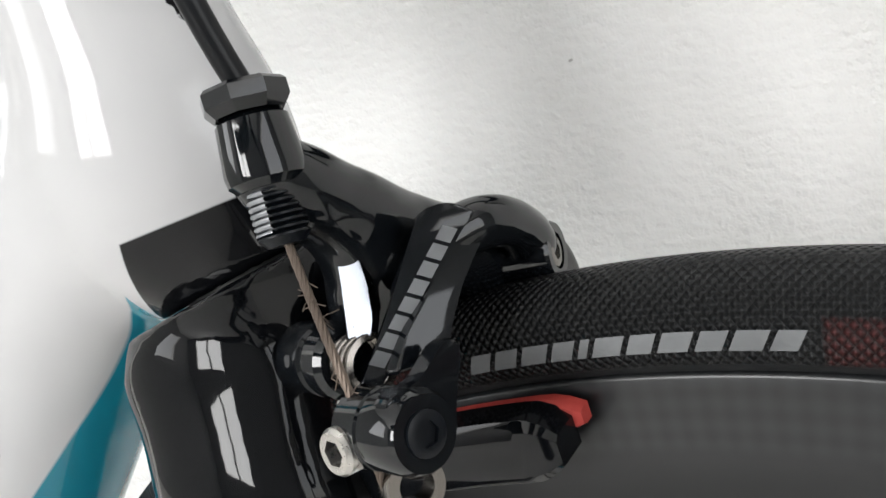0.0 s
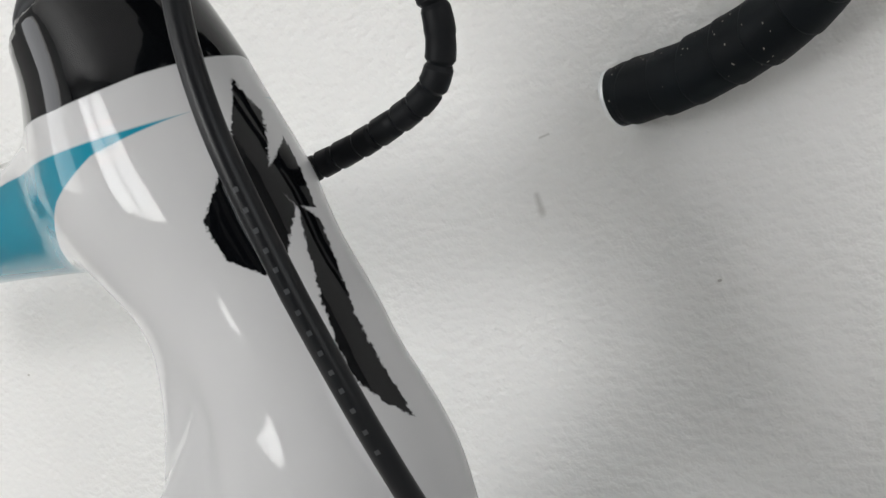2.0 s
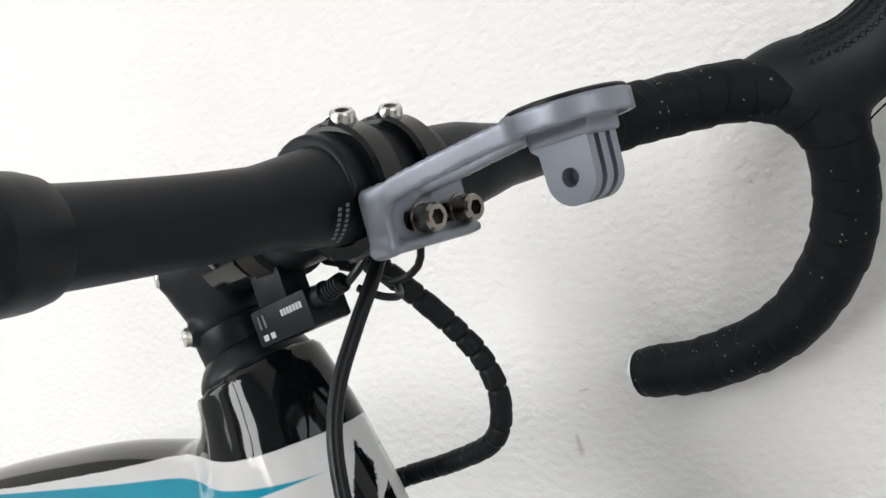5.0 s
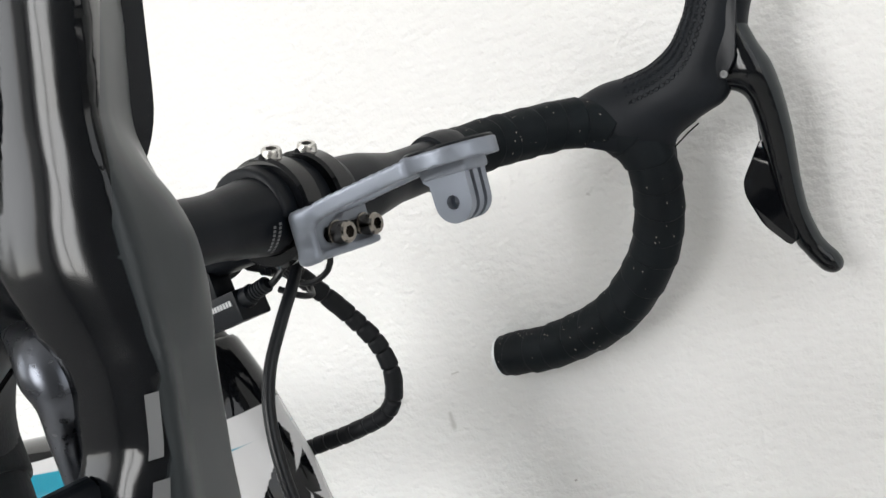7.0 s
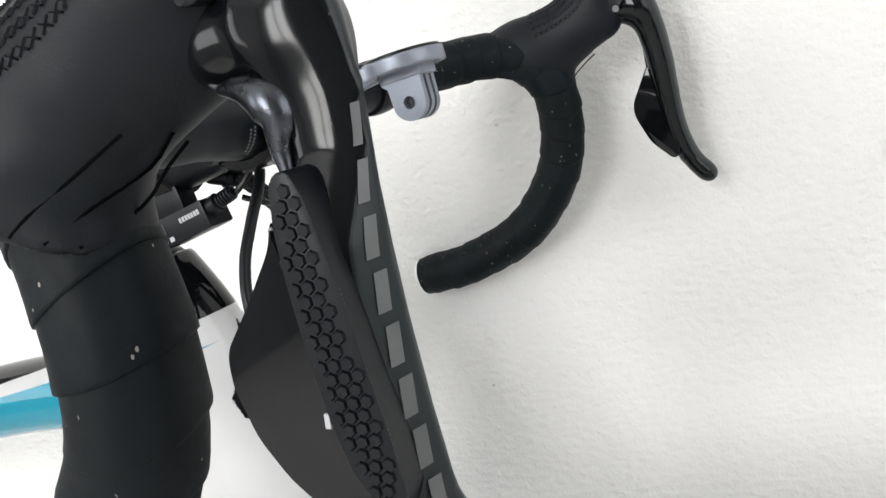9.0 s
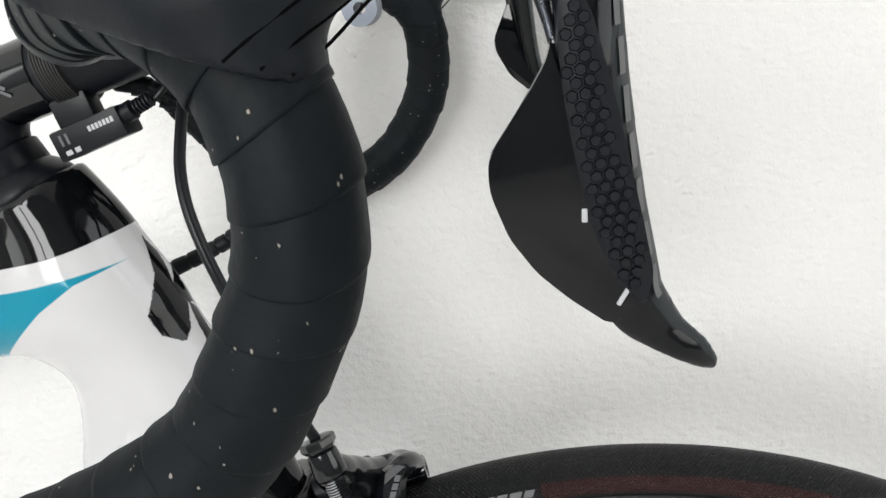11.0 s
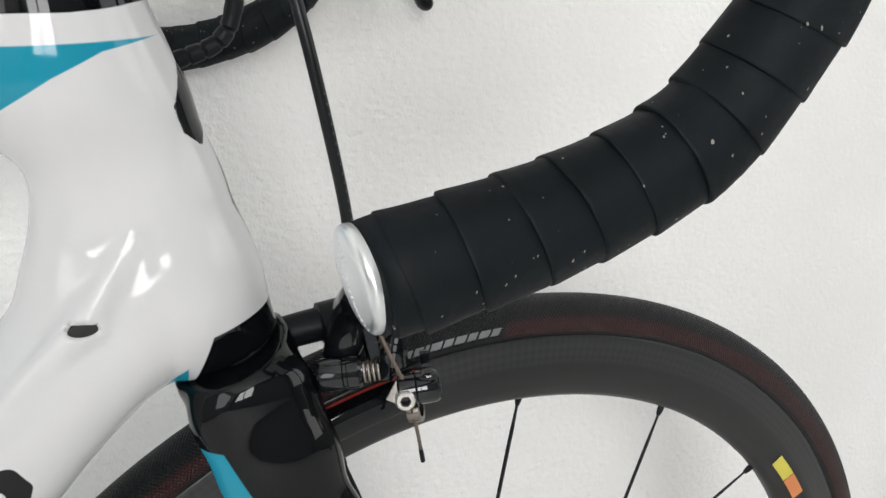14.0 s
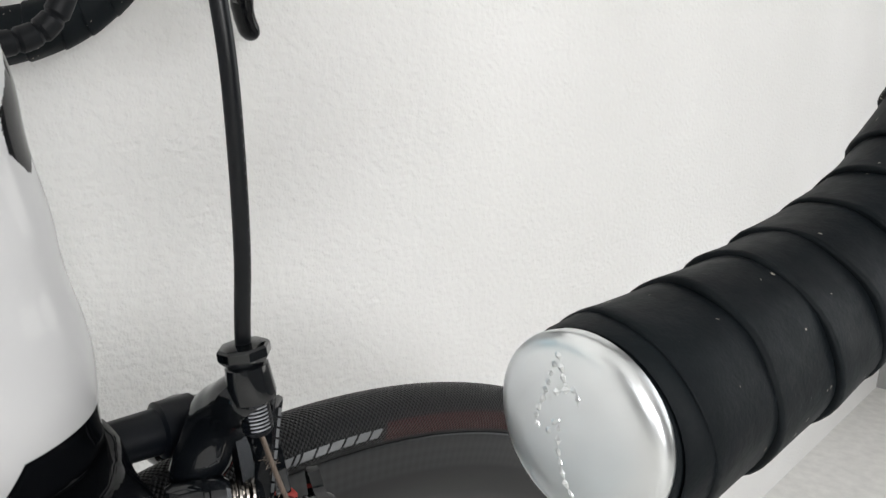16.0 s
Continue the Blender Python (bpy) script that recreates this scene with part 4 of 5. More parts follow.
def build_bar():
    far = spline(side_path(1, BAR_HALF), 0.004)
    near = spline(side_path(-1, BAR_HALF), 0.004)
    whole = np.vstack([near[::-1], far[1:]])
    ay = np.abs(whole[:, 1])
    rad = np.where(ay < 0.032, 0.0159, np.clip(0.0159 - (ay - 0.032) * 0.14, 0.0122, 0.0159))
    bm = bmesh.new()
    add_sweep(bm, whole, rad, 28)
    bar = part("handlebar", bm, MATTE_BLACK, bicycle, "matte black drop handlebar")
    for s, path in ((1, far), (-1, near)):
        length = np.linalg.norm(np.diff(path, axis=0), axis=1).sum()
        begin = 0.104 if s > 0 else 0.1393
        end = Vector(path[-1])
        d = Vector(path[-1] - path[-4]).normalized()
        up = (Vector((0, 0, 1)) - d * d.z).normalized()
        tuck = np.array(up) * (0.0009 if s < 0 else 0.0)
        for v, f in tape_mesh(path, begin, length + 0.001, 0.0150, 0.0144 if s < 0 else 0.0135, 0.0008, 0.0038 if s < 0 else 0.0050, 0.6 if s < 0 else 2.4, tuck):
            link_mesh("tape_wrap", v, f, TAPE, bar, "black rubber bar tape with pale scuffs")
        end = end + Vector(tuck)
        bm = bmesh.new()
        add_lathe(bm, end, d, [(-0.006, 0.0), (-0.006, 0.0128), (-0.0020, 0.0132), (0.0006, 0.0132), (0.0013, 0.0128), (0.0016, 0.0120), (0.0016, 0)], 40)
        part("tape_end", bm, TAPE, bar)
        end = end + Vector(tuck)
        bm = bmesh.new()
        add_lathe(bm, end + d * 0.0016, d, [(-0.001, 0.0), (-0.001, 0.0128), (0.0004, 0.0131), (0.0012, 0.0129), (0.0019, 0.0121), (0.0024, 0.0108), (0.0027, 0.0080), (0.0028, 0.0040), (0.0028, 0)], 56)
        plug = part("end_plug", bm, SILVER, bar, "bright silver bar end plug")
        u, w = frame_of(d)
        bm = bmesh.new()
        for line in ([(0.0028, -0.0104), (0.0044, -0.0042), (0.0056, -0.0004), (0.0048, 0.0010)], [(0.0028, -0.0104), (0.0015, -0.0075), (0.0012, -0.0068)],
                     [(0.0028, -0.0051), (-0.0002, -0.0066), (-0.0010, -0.0047)], [(0.0036, 0.0010), (0.0020, -0.0015), (0.0016, 0.0032), (-0.0002, 0.0076), (-0.0043, 0.0107)]):
            pts = [tuple(end + d * (0.0041 - 0.3 * max(0.0, math.hypot(a0, b0) - 0.0095)) + a0 * u + b0 * w) for a0, b0 in line]
            line3 = spline(pts, 0.0004)
            add_sweep(bm, line3, [0.00042 + 0.00016 * math.sin(1.9 * k) for k in range(len(line3))], 8)
        part("raised_mark", bm, SILVER, plug, "raised mark on the plug")
        # finishing band where the tape begins
        i = int(np.searchsorted(np.r_[0, np.cumsum(np.linalg.norm(np.diff(path, axis=0), axis=1))], begin - 0.006))
        bm = bmesh.new()
        add_sweep(bm, path[i - 2:i + 4], [0.0143, 0.0151, 0.0153, 0.0153, 0.0151, 0.0140], 32)
        part("finishing_band", bm, SATIN_BLACK, bar, "smooth black finishing band")
    # small print beside the clamp, as two rows of tiny bars
    for i in range(2):
        for k in range(9 - 2 * i):
            a0 = -16 - 5.6 * k - 3 * i
            verts = []
            for a in (radians(a0), radians(a0 - 3.8)):
                for y in (-0.0385 - 0.0030 * i, -0.0399 - 0.0030 * i):
                    verts.append((-0.0835 + 0.01605 * math.cos(a), y, 0.9117 + 0.01605 * math.sin(a)))
            link_mesh("printed_bar", verts, [(0, 1, 3, 2)], TYRE_PRINT, bar, "tiny pale printed bar")
    return bar, near, far


handlebar, NEAR_BAR, FAR_BAR = build_bar()

# ---- brake levers ----


def build_lever(s, hood_y, tip_y, dz, dx):
    """One lever with its hood; s: -1 on the near side, 1 on the far side."""

    def at(x, y, z, r):
        return (x + dx, s * y, z + dz, r)

    def hood_field(P):
        f = chain_field(P, [at(-0.036, hood_y - 0.012, 0.9100, 0.0170), at(-0.012, hood_y - 0.003, 0.9105, 0.0188), at(0.014, hood_y, 0.9140, 0.0168), at(0.036, hood_y, 0.9245, 0.0158),
                            at(0.0495, hood_y, 0.9430, 0.0138), at(0.0580, hood_y, 0.9620, 0.0130), at(0.0600, hood_y, 0.9690, 0.0120)], 1.18, 0.012)
        f = soft_min(f, chain_field(P, [at(-0.004, hood_y + 0.001, 0.9000, 0.0174), at(-0.0025, hood_y + (0.001 if s < 0 else 0.002), 0.8860, 0.0154 if s < 0 else 0.0162)], 1.0, 0.01), 0.010)
        f = soft_min(f, seg_field(P, at(0.028, hood_y - 0.002, 0.9130, 0)[:3], at(0.040, hood_y - 0.003, 0.9140, 0)[:3], 0.0125, 0.0110, 1.05), 0.006)
        # the rubber ends on a slant where the tape begins
        return np.maximum(f, (P[:, 0] - dx + 0.0139) * -0.472 + (P[:, 2] - dz - 0.8934) * -0.881)

    lo = (-0.065 + dx, min(s * 0.155, s * 0.245), 0.860 + dz)
    hi = (0.080 + dx, max(s * 0.155, s * 0.245), 0.990 + dz)
    hood = solid("brake_lever", hood_field, lo, hi, 0.0019, HOOD, bicycle, "black rubber brake hood with gloss black lever")
    # grooves that follow the throat, their shade drawn as near-black lines
    def on_flank(x, z):
        a, b = 0.0, 0.05
        for _ in range(26):
            m = (a + b) / 2
            if hood_field(np.array([[x + dx, s * (hood_y + m), z + dz]]))[0] < 0:
                a = m
            else:
                b = m
        return (x + dx, s * (hood_y + a - 0.00012), z + dz)

    for line in ([(-0.0030, 0.8895), (0.0023, 0.8920), (0.0123, 0.8965), (0.0240, 0.9010)], [(0.0030, 0.8863), (0.0108, 0.8900), (0.0195, 0.8945), (0.0290, 0.8990)], [(0.0078, 0.8838), (0.0141, 0.8878), (0.0237, 0.8936), (0.0300, 0.8968)]):
        bm = bmesh.new()
        add_sweep(bm, spline([on_flank(x, z) for x, z in line], 0.003), 0.00040, 6)
        part("groove", bm, GROOVE_BLACK, hood, "fine groove drawn as a shadow-dark line")
    # lever blade: a five-sided section, hollowed at its lower end, that hooks forward at the tip
    front_z = [0.800, 0.806, 0.8112, 0.8171, 0.8263, 0.8418, 0.8585, 0.8691, 0.8794, 0.896, 0.903, 0.910, 0.922, 0.934, 0.955]
    front_x = [0.0773, 0.0770, 0.0755, 0.0714, 0.0686, 0.0688, 0.0697, 0.0706, 0.0717, 0.0738, 0.0728, 0.0716, 0.0722, 0.0755, 0.079]
    pts = [(0.0570, 0.950, 0.0055), (0.0600, 0.930, 0.0066), (0.0645, 0.908, 0.0075), (0.0655, 0.885, 0.0068), (0.0640, 0.860, 0.0060), (0.0635, 0.838, 0.0055), (0.0665, 0.820, 0.0052), (0.0725, 0.8085, 0.0048), (0.0750, 0.8050, 0.0042)]
    section = [(0.0, 0.0), (-0.0036, 0.0072), (-0.0072, 0.0100), (-0.0135, 0.0100), (-0.0150, -0.0140), (-0.0118, -0.0155), (-0.0062, -0.0085)]

    OUT_Z, OUT_S = (0.850, 0.872, 0.888, 0.930), (1.0, 0.85, 0.32, 0.32)     # the outer flank thins out above the paddle

    def y_of(z):
        if s < 0:
            return float(np.interp(z, [0.80, 0.83, 0.88, 0.96], [0.213, 0.2165, 0.2163, 0.212]))
        return hood_y + (tip_y - hood_y) * (0.935 - z) / 0.13

    def front_of(z):
        if s < 0:
            return float(np.interp(z, front_z, front_x))
        return float(np.interp(z, [p[1] for p in pts[::-1]], [p[0] + p[2] for p in pts[::-1]]))

    def far_blade(P):
        f = chain_field(P, [at(x, y_of(z), z, r) for x, z, r in pts], 0.74, 0.004, 0.006)
        f = soft_min(f, seg_field(P, at(0.040, hood_y, 0.921, 0)[:3], at(0.060, hood_y + 0.001, 0.915, 0)[:3], 0.0100, 0.0070, 0.95), 0.010)
        # flat outer flank
        f = -soft_min(-f, -(s * P[:, 1] - np.interp(P[:, 2] - dz, [0.80, 0.935], [tip_y, hood_y]) - 0.0058), 0.0012)
        return f

    def near_blade(P):
        z = P[:, 2] - dz
        u = P[:, 0] - dx - np.interp(z, front_z, front_x)
        v = s * P[:, 1] - np.interp(z, [0.80, 0.83, 0.88, 0.96], [0.213, 0.2165, 0.2163, 0.212])
        v = v / np.interp(z, [0.800, 0.815, 0.835], [0.45, 0.65, 1.0])
        v = np.where(v > 0, v / np.interp(z, OUT_Z, OUT_S), v)
        u = u - 0.0022 * np.interp(z, [0.860, 0.872, 0.900, 0.908, 0.916, 0.950], [0, 1, 1, 0.4, -0.6, -0.8]) * np.clip((-v - 0.004) / 0.0115, 0, 1)
        f = None
        for (ua, va), (ub, vb) in zip(section, section[1:] + section[:1]):
            n = np.array((vb - va, ua - ub))
            n = n / np.linalg.norm(n)
            g = (u - ua) * n[0] + (v - va) * n[1]
            f = g if f is None else -soft_min(-f, -g, 0.0016)
        f = -soft_min(-f, -((P[:, 0] - dx - 0.0587) * -0.655 + (z - 0.8172) * -0.755), 0.004)
        f = -soft_min(-f, -(z - 0.952), 0.004)
        root = chain_field(P, [at(0.040, hood_y - 0.001, 0.9110, 0.0074), at(0.049, hood_y, 0.9100, 0.0078), at(0.061, hood_y + 0.003, 0.9080, 0.0078)], 0.9, 0.006)
        f = soft_min(f, root, 0.010)
        return f

    lo = (0.020 + dx, min(s * 0.160, s * 0.240), 0.790 + dz)
    hi = (0.095 + dx, max(s * 0.160, s * 0.240), 0.965 + dz)
    blade = solid("lever_blade", near_blade if s < 0 else far_blade, lo, hi, 0.0012, LEVER, hood, "gloss black lever blade with charcoal front")
    if s < 0:
        # window highlight on the lever root beside the hood, built as a metal sweep that thins to a streak along the
        # paddle
        bm = bmesh.new()
        path = spline([(0.0470, -0.2148, 0.9002, 0.0008), (0.0520, -0.2158, 0.8990, 0.0024), (0.0570, -0.2166, 0.8958, 0.0042), (0.0585, -0.2172, 0.8920, 0.0036), (0.0574, -0.2178, 0.8880, 0.0022), (0.0575, -0.2184, 0.8831, 0.0014), (0.0578, -0.2190, 0.8764, 0.0010), (0.0576, -0.2195, 0.8692, 0.0008)], 0.0012)
        add_sweep(bm, path, path[:, 3], 20, True, 1.0)
        part("lever_root_highlight", bm, ROOT_HIGHLIGHT, hood, "highlight of the gloss black lever root, built as a metal sweep", crisp=60)
    # maker's mark as plain bars down the charcoal face
    for i in range(8):
        z = 0.893 - i * 0.0088

        def on_face(p, q, z=z):
            zz = z - 0.0066 * q
            c = 0.40 + 0.36 * p + 0.10 * q
            if s < 0:
                u, v = -0.0036 * c + 0.00022, 0.0072 * c * float(np.interp(zz, OUT_Z, OUT_S)) + 0.00011
            else:
                u, v = 0.0003, -0.0030 + 0.009 * c
            return front_of(zz) + dx + u, s * (y_of(zz) + v), zz + dz

        printed_block(on_face, hood, DARK_PRINT, "dim grey printed block")
    # shift paddle: a smooth wing and a strip of raised hexagons
    yo = y_of(0.85) + (0.0067 if s < 0 else 0.0)
    if s < 0:
        wing = [(0.0570, 0.8795), (0.0552, 0.8752), (0.0481, 0.8675), (0.0408, 0.8604), (0.0397, 0.8544), (0.0412, 0.8450), (0.0447, 0.8373), (0.0496, 0.8308), (0.0565, 0.8234), (0.0625, 0.8275), (0.0585, 0.8355), (0.0572, 0.8457), (0.0570, 0.8578), (0.0572, 0.8683)]
        plate = [(0.0600, 0.8860), (0.0588, 0.8829), (0.0575, 0.8772), (0.0566, 0.8683), (0.0563, 0.8578), (0.0564, 0.8457), (0.0576, 0.8364), (0.0614, 0.8285), (0.0632, 0.8268), (0.0658, 0.8323), (0.0659, 0.8422), (0.0657, 0.8524), (0.0655, 0.8654), (0.0645, 0.8813), (0.0630, 0.8860)]
    else:
        wing = [(0.0560, 0.8800), (0.0425, 0.8600), (0.0420, 0.8520), (0.0475, 0.8345), (0.0590, 0.8200), (0.0640, 0.8260), (0.0600, 0.8450), (0.0600, 0.8800)]
        plate = [(0.0575, 0.9000), (0.0555, 0.8780), (0.0560, 0.8560), (0.0575, 0.8410), (0.0620, 0.8290), (0.0655, 0.8335), (0.0655, 0.8540), (0.0640, 0.8800), (0.0630, 0.9000)]
    wing, plate = smooth_corner(wing, 0.004 if s > 0 else 0.0022), smooth_corner(plate, 0.003 if s > 0 else 0.0016)
    bm = bmesh.new()
    add_prism(bm, [(x + dx, z + dz) for x, z in wing], s * (yo + (0.0050 if s < 0 else 0.0012)), s * (yo + (0.0012 if s < 0 else -0.0052)), 0.0008)
    part("shift_paddle", bm, GLOSS_BLACK, hood, "gloss black shift paddle")
    bm = bmesh.new()
    add_prism(bm, [(x + dx, z + dz) for x, z in plate], s * (yo + 0.0056), s * (yo - 0.0030), 0.0006)
    grip = part("paddle_grip", bm, SATIN_BLACK, hood, "satin black paddle with raised hexagons")
    verts, faces = [], []
    row = 0
    z = 0.8965 if s > 0 else 0.8830
    while z > (0.8345 if s > 0 else 0.8300):
        for c in range(5):
            x = 0.0572 + 0.00245 * c + (0.00122 if row % 2 else 0) + np.interp(z, [0.83, 0.845, 0.90], [0.0032, 0.0002, 0.0002])
            if s < 0:
                x -= 0.0006
            lim0 = np.interp(z, [0.829, 0.841, 0.856, 0.878, 0.90], [0.0625, 0.0585, 0.0570, 0.0565, 0.0583])
            lim1 = np.interp(z, [0.829, 0.8335, 0.854, 0.88, 0.90], [0.0625, 0.0645, 0.0645, 0.0630, 0.0620])
            if s < 0:
                lim0 = np.interp(z, [0.8268, 0.8285, 0.8364, 0.8457, 0.8578, 0.8683, 0.8772, 0.8860], [0.0630, 0.0612, 0.0574, 0.0562, 0.0561, 0.0564, 0.0573, 0.0596])
                lim1 = np.interp(z, [0.8268, 0.8323, 0.8524, 0.8813, 0.8860], [0.0632, 0.0660, 0.0659, 0.0648, 0.0634])
            if not lim0 + 0.0010 < x < lim1 - (0.0016 if s < 0 else 0.0008):
                continue
            b = len(verts)
            for rr, out in ((0.00128, 0.0056), (0.00100, 0.0061)):
                for k in range(6):
                    a = math.pi / 6 + k * math.pi / 3
                    verts.append((x + rr * math.cos(a) + dx, s * (yo + out), z + rr * math.sin(a) + dz))
            faces += [(b + k, b + (k + 1) % 6, b + 6 + (k + 1) % 6, b + 6 + k) for k in range(6)] + [tuple(b + 6 + k for k in range(6))]
        z -= 0.00215
        row += 1
    tagged(link_mesh("hexagon_relief", verts, faces, SATIN_BLACK, hood, "raised hexagon relief", smooth=False), kind="stuff")
    # two light scuffs on the paddle's edge
    for x0, z0, w, h, r in ((0.0569, 0.8462, 0.0011, 0.0026, 12), (0.0611, 0.8296, 0.0009, 0.0052, 42)):
        bm = bmesh.new()
        add_box(bm, pose(x0 + dx - 0.0012, s * (yo + (0.0048 if s < 0 else 0.0035)), z0 + dz, 0, r, 0), w, 0.0014, h, 0.0002)
        part("edge_mark", bm, PRINT, hood, "small white mark")
    # pivot screw and hood seam
    for w in (-1, 1):
        bm = bmesh.new()
        add_lathe(bm, ((0.0390 if s < 0 else 0.0515) + dx, s * hood_y + w * (0.0078 if s < 0 else 0.0121), (0.9110 if s < 0 else 0.9175) + dz), (0, w, 0), [(0, 0), (0, 0.0019), (0.0006, 0.0021), (0.0010, 0.0018), (0.0010, 0.0009), (0.0003, 0.0008), (0.0003, 0)], 20)
        part("pivot_screw", bm, DARK_PRINT if s > 0 else STEEL, hood, "small steel pivot screw")
    body = smooth_corner([(0.0440, 0.9180), (0.0500, 0.9150), (0.0580, 0.9230), (0.0680, 0.9600), (0.0590, 0.9620), (0.0500, 0.9360)], 0.004)
    bm = bmesh.new()
    add_prism(bm, [(x + dx, z + dz) for x, z in body], s * (hood_y + 0.0122), s * (hood_y - 0.0122), 0.0010)
    part("lever_body", bm, SATIN_BLACK, hood, "satin black lever body")
    # raised cross-hatch of the grip on the hood's back
    spine = spline([at(x, hood_y, z, 0)[:3] for x, z in ((0.000, 0.9120), (0.020, 0.9165), (0.036, 0.9245), (0.0495, 0.9430), (0.0570, 0.9600))], 0.0032)
    tans = np.gradient(spine, axis=0)

    def out_at(c, d):
        lo_, hi_ = 0.0, 0.03
        for _ in range(18):
            m = (lo_ + hi_) / 2
            if hood_field((c + d * m)[None])[0] < 0:
                lo_ = m
            else:
                hi_ = m
        return c + d * (lo_ - 0.00005), d

    verts, faces = [], []
    for i in range(1, len(spine) - 1):
        t = tans[i] / np.linalg.norm(tans[i])
        up = np.array((-t[2], 0.0, t[0]))
        side = np.array((0.0, 1.0, 0.0))
        for j in range(-5, 6):
            ang = radians(j * 15)
            p, d = out_at(spine[i], up * math.cos(ang) + side * math.sin(ang))
            w = np.cross(t, d)
            for g in (-1, 1):
                e, n = (t + g * 0.9 * w) * 0.0014, (t * -g * 0.9 + w) * 0.00022
                b = len(verts)
                verts += [tuple(p - e - n), tuple(p + e - n), tuple(p + e + n), tuple(p - e + n)] + [tuple(p - e * 0.9 + d * 0.00045), tuple(p + e * 0.9 + d * 0.00045)]
                faces += [(b, b + 1, b + 5, b + 4), (b + 2, b + 3, b + 4, b + 5)]
    tagged(link_mesh("grip_relief", verts, faces, HOOD, hood, "fine raised grip pattern", smooth=False), kind="stuff")
    return hood


lever_far = build_lever(1, 0.196, 0.2185, 0.0035, -0.006)
lever_near = build_lever(-1, 0.2065, 0.2145, -0.0020, 0.0006)

# ---- front brake ----


def build_brake():
    pull = Vector((0.0120, -0.0125, -0.0680)).normalized()      # the way the cable runs
    top = Vector((-0.0768, -0.0402, 0.7215))

    def upper(P):
        f = chain_field(P, [(-0.0750, -0.0420, 0.7055, 0.0064), (-0.0740, -0.0340, 0.6990, 0.0062), (-0.0720, -0.0200, 0.6885, 0.0064), (-0.0670, -0.0070, 0.6790, 0.0066),
                            (-0.0630, 0.0050, 0.6720, 0.0078), (-0.0620, 0.0180, 0.6655, 0.0074), (-0.0620, 0.0320, 0.6590, 0.0074), (-0.0630, 0.0385, 0.6450, 0.0072)], 1.0, 0.008, 0.005)
        f = soft_min(f, chain_field(P, [(-0.0720, -0.0240, 0.6900, 0.0070), (-0.0740, -0.0200, 0.6780, 0.0080), (-0.0790, -0.0180, 0.6660, 0.0085)], 1.0, 0.006, 0.005), 0.007)
        return np.maximum(f, P[:, 0] + 0.0530)

    brake = solid("brake_caliper", upper, (-0.095, -0.055, 0.640), (-0.04, 0.050, 0.720), 0.0011, ANODISED_BLACK, bicycle, "polished black dual-pivot brake caliper")

    def arch(P):
        return chain_field(P, [(-0.0515, 0.0098, 0.6686, 0.0050), (-0.0487, 0.0066, 0.6742, 0.0042), (-0.0484, -0.0015, 0.6806, 0.0040), (-0.0503, -0.0110, 0.6838, 0.0041), (-0.0555, -0.0188, 0.6820, 0.0041), (-0.0605, -0.0265, 0.6745, 0.0044)], 1.0, 0.005, 0.004)

    solid("arm_arch", arch, (-0.070, -0.040, 0.655), (-0.036, 0.024, 0.696), 0.0009, ANODISED_BLACK, brake, "polished black arched arm")
    face, face_n, face_way = Vector((-0.0545, -0.0327, 0.6720)), Vector((0.62, -0.74, 0.26)), Vector((-0.0085, -0.0315, -0.0245))
    outline = [(0.0199, -0.0042), (0.0142, -0.0049), (0.0012, -0.0068), (-0.0100, -0.0091), (-0.0177, -0.0104), (-0.0218, -0.0066), (-0.0232, -0.0004), (-0.0192, -0.0012), (-0.0077, -0.0016), (0.0033, -0.0014), (0.0115, -0.0008), (0.0182, -0.0009)]
    bm = bmesh.new()
    add_plate(bm, face, face_n, face_way, smooth_corner(outline, 0.0014, 3), 0.0060, 0.0006)
    part("lettered_arm", bm, ANODISED_BLACK, brake, "polished black brake arm with a flat face")
    bm = bmesh.new()
    flank = [(-0.0173, 0.0020), (-0.0163, 0.0059), (-0.0095, 0.0055), (-0.0017, 0.0059), (0.0054, 0.0072), (0.0102, 0.0087), (0.0152, 0.0064), (0.0209, 0.0014), (0.0115, -0.0002), (0.0000, 0.0000), (-0.0127, 0.0009)]
    add_plate(bm, Vector((-0.0525, -0.0287, 0.6785)), Vector((0.86, -0.42, 0.28)), face_way, smooth_corner(flank, 0.0012, 3), 0.0055, 0.0006)
    part("arm_flank", bm, ANODISED_BLACK, brake, "polished black flank of the arm")
    # knuckle with the shoe bolt
    k0 = Vector((-0.0624, -0.0490, 0.6571))
    axis = Vector((0.93, -0.30, 0.12)).normalized()
    bm = bmesh.new()
    add_lathe(bm, k0, axis, [(0, 0), (0, 0.0068), (0.0012, 0.0078), (0.0080, 0.0078), (0.0086, 0.0073), (0.0092, 0.0078), (0.0172, 0.0078), (0.0190, 0.0068), (0.0190, 0.0040)], 40)
    part("knuckle", bm, ANODISED_BLACK, brake, "rounded black arm end")
    bolt(k0 + axis * 0.0182, axis, 0.0042, 0.0016, brake, mat=SATIN_BLACK)
    bm = bmesh.new()
    tab = smooth_corner([(-0.0045, 0.0080), (0.0042, 0.0078), (0.0112, 0.0116), (0.0146, 0.0112), (0.0146, 0.0080), (0.0100, 0.0010), (0.0070, -0.0058), (-0.0020, -0.0030)], 0.0022)
    add_plate(bm, k0 + axis * 0.0168, axis, (0, 1, 0), tab, 0.0042, 0.0008)
    part("tab", bm, ANODISED_BLACK, brake, "pointed black tab")
    # far arm end with its torx screw
    bm = bmesh.new()
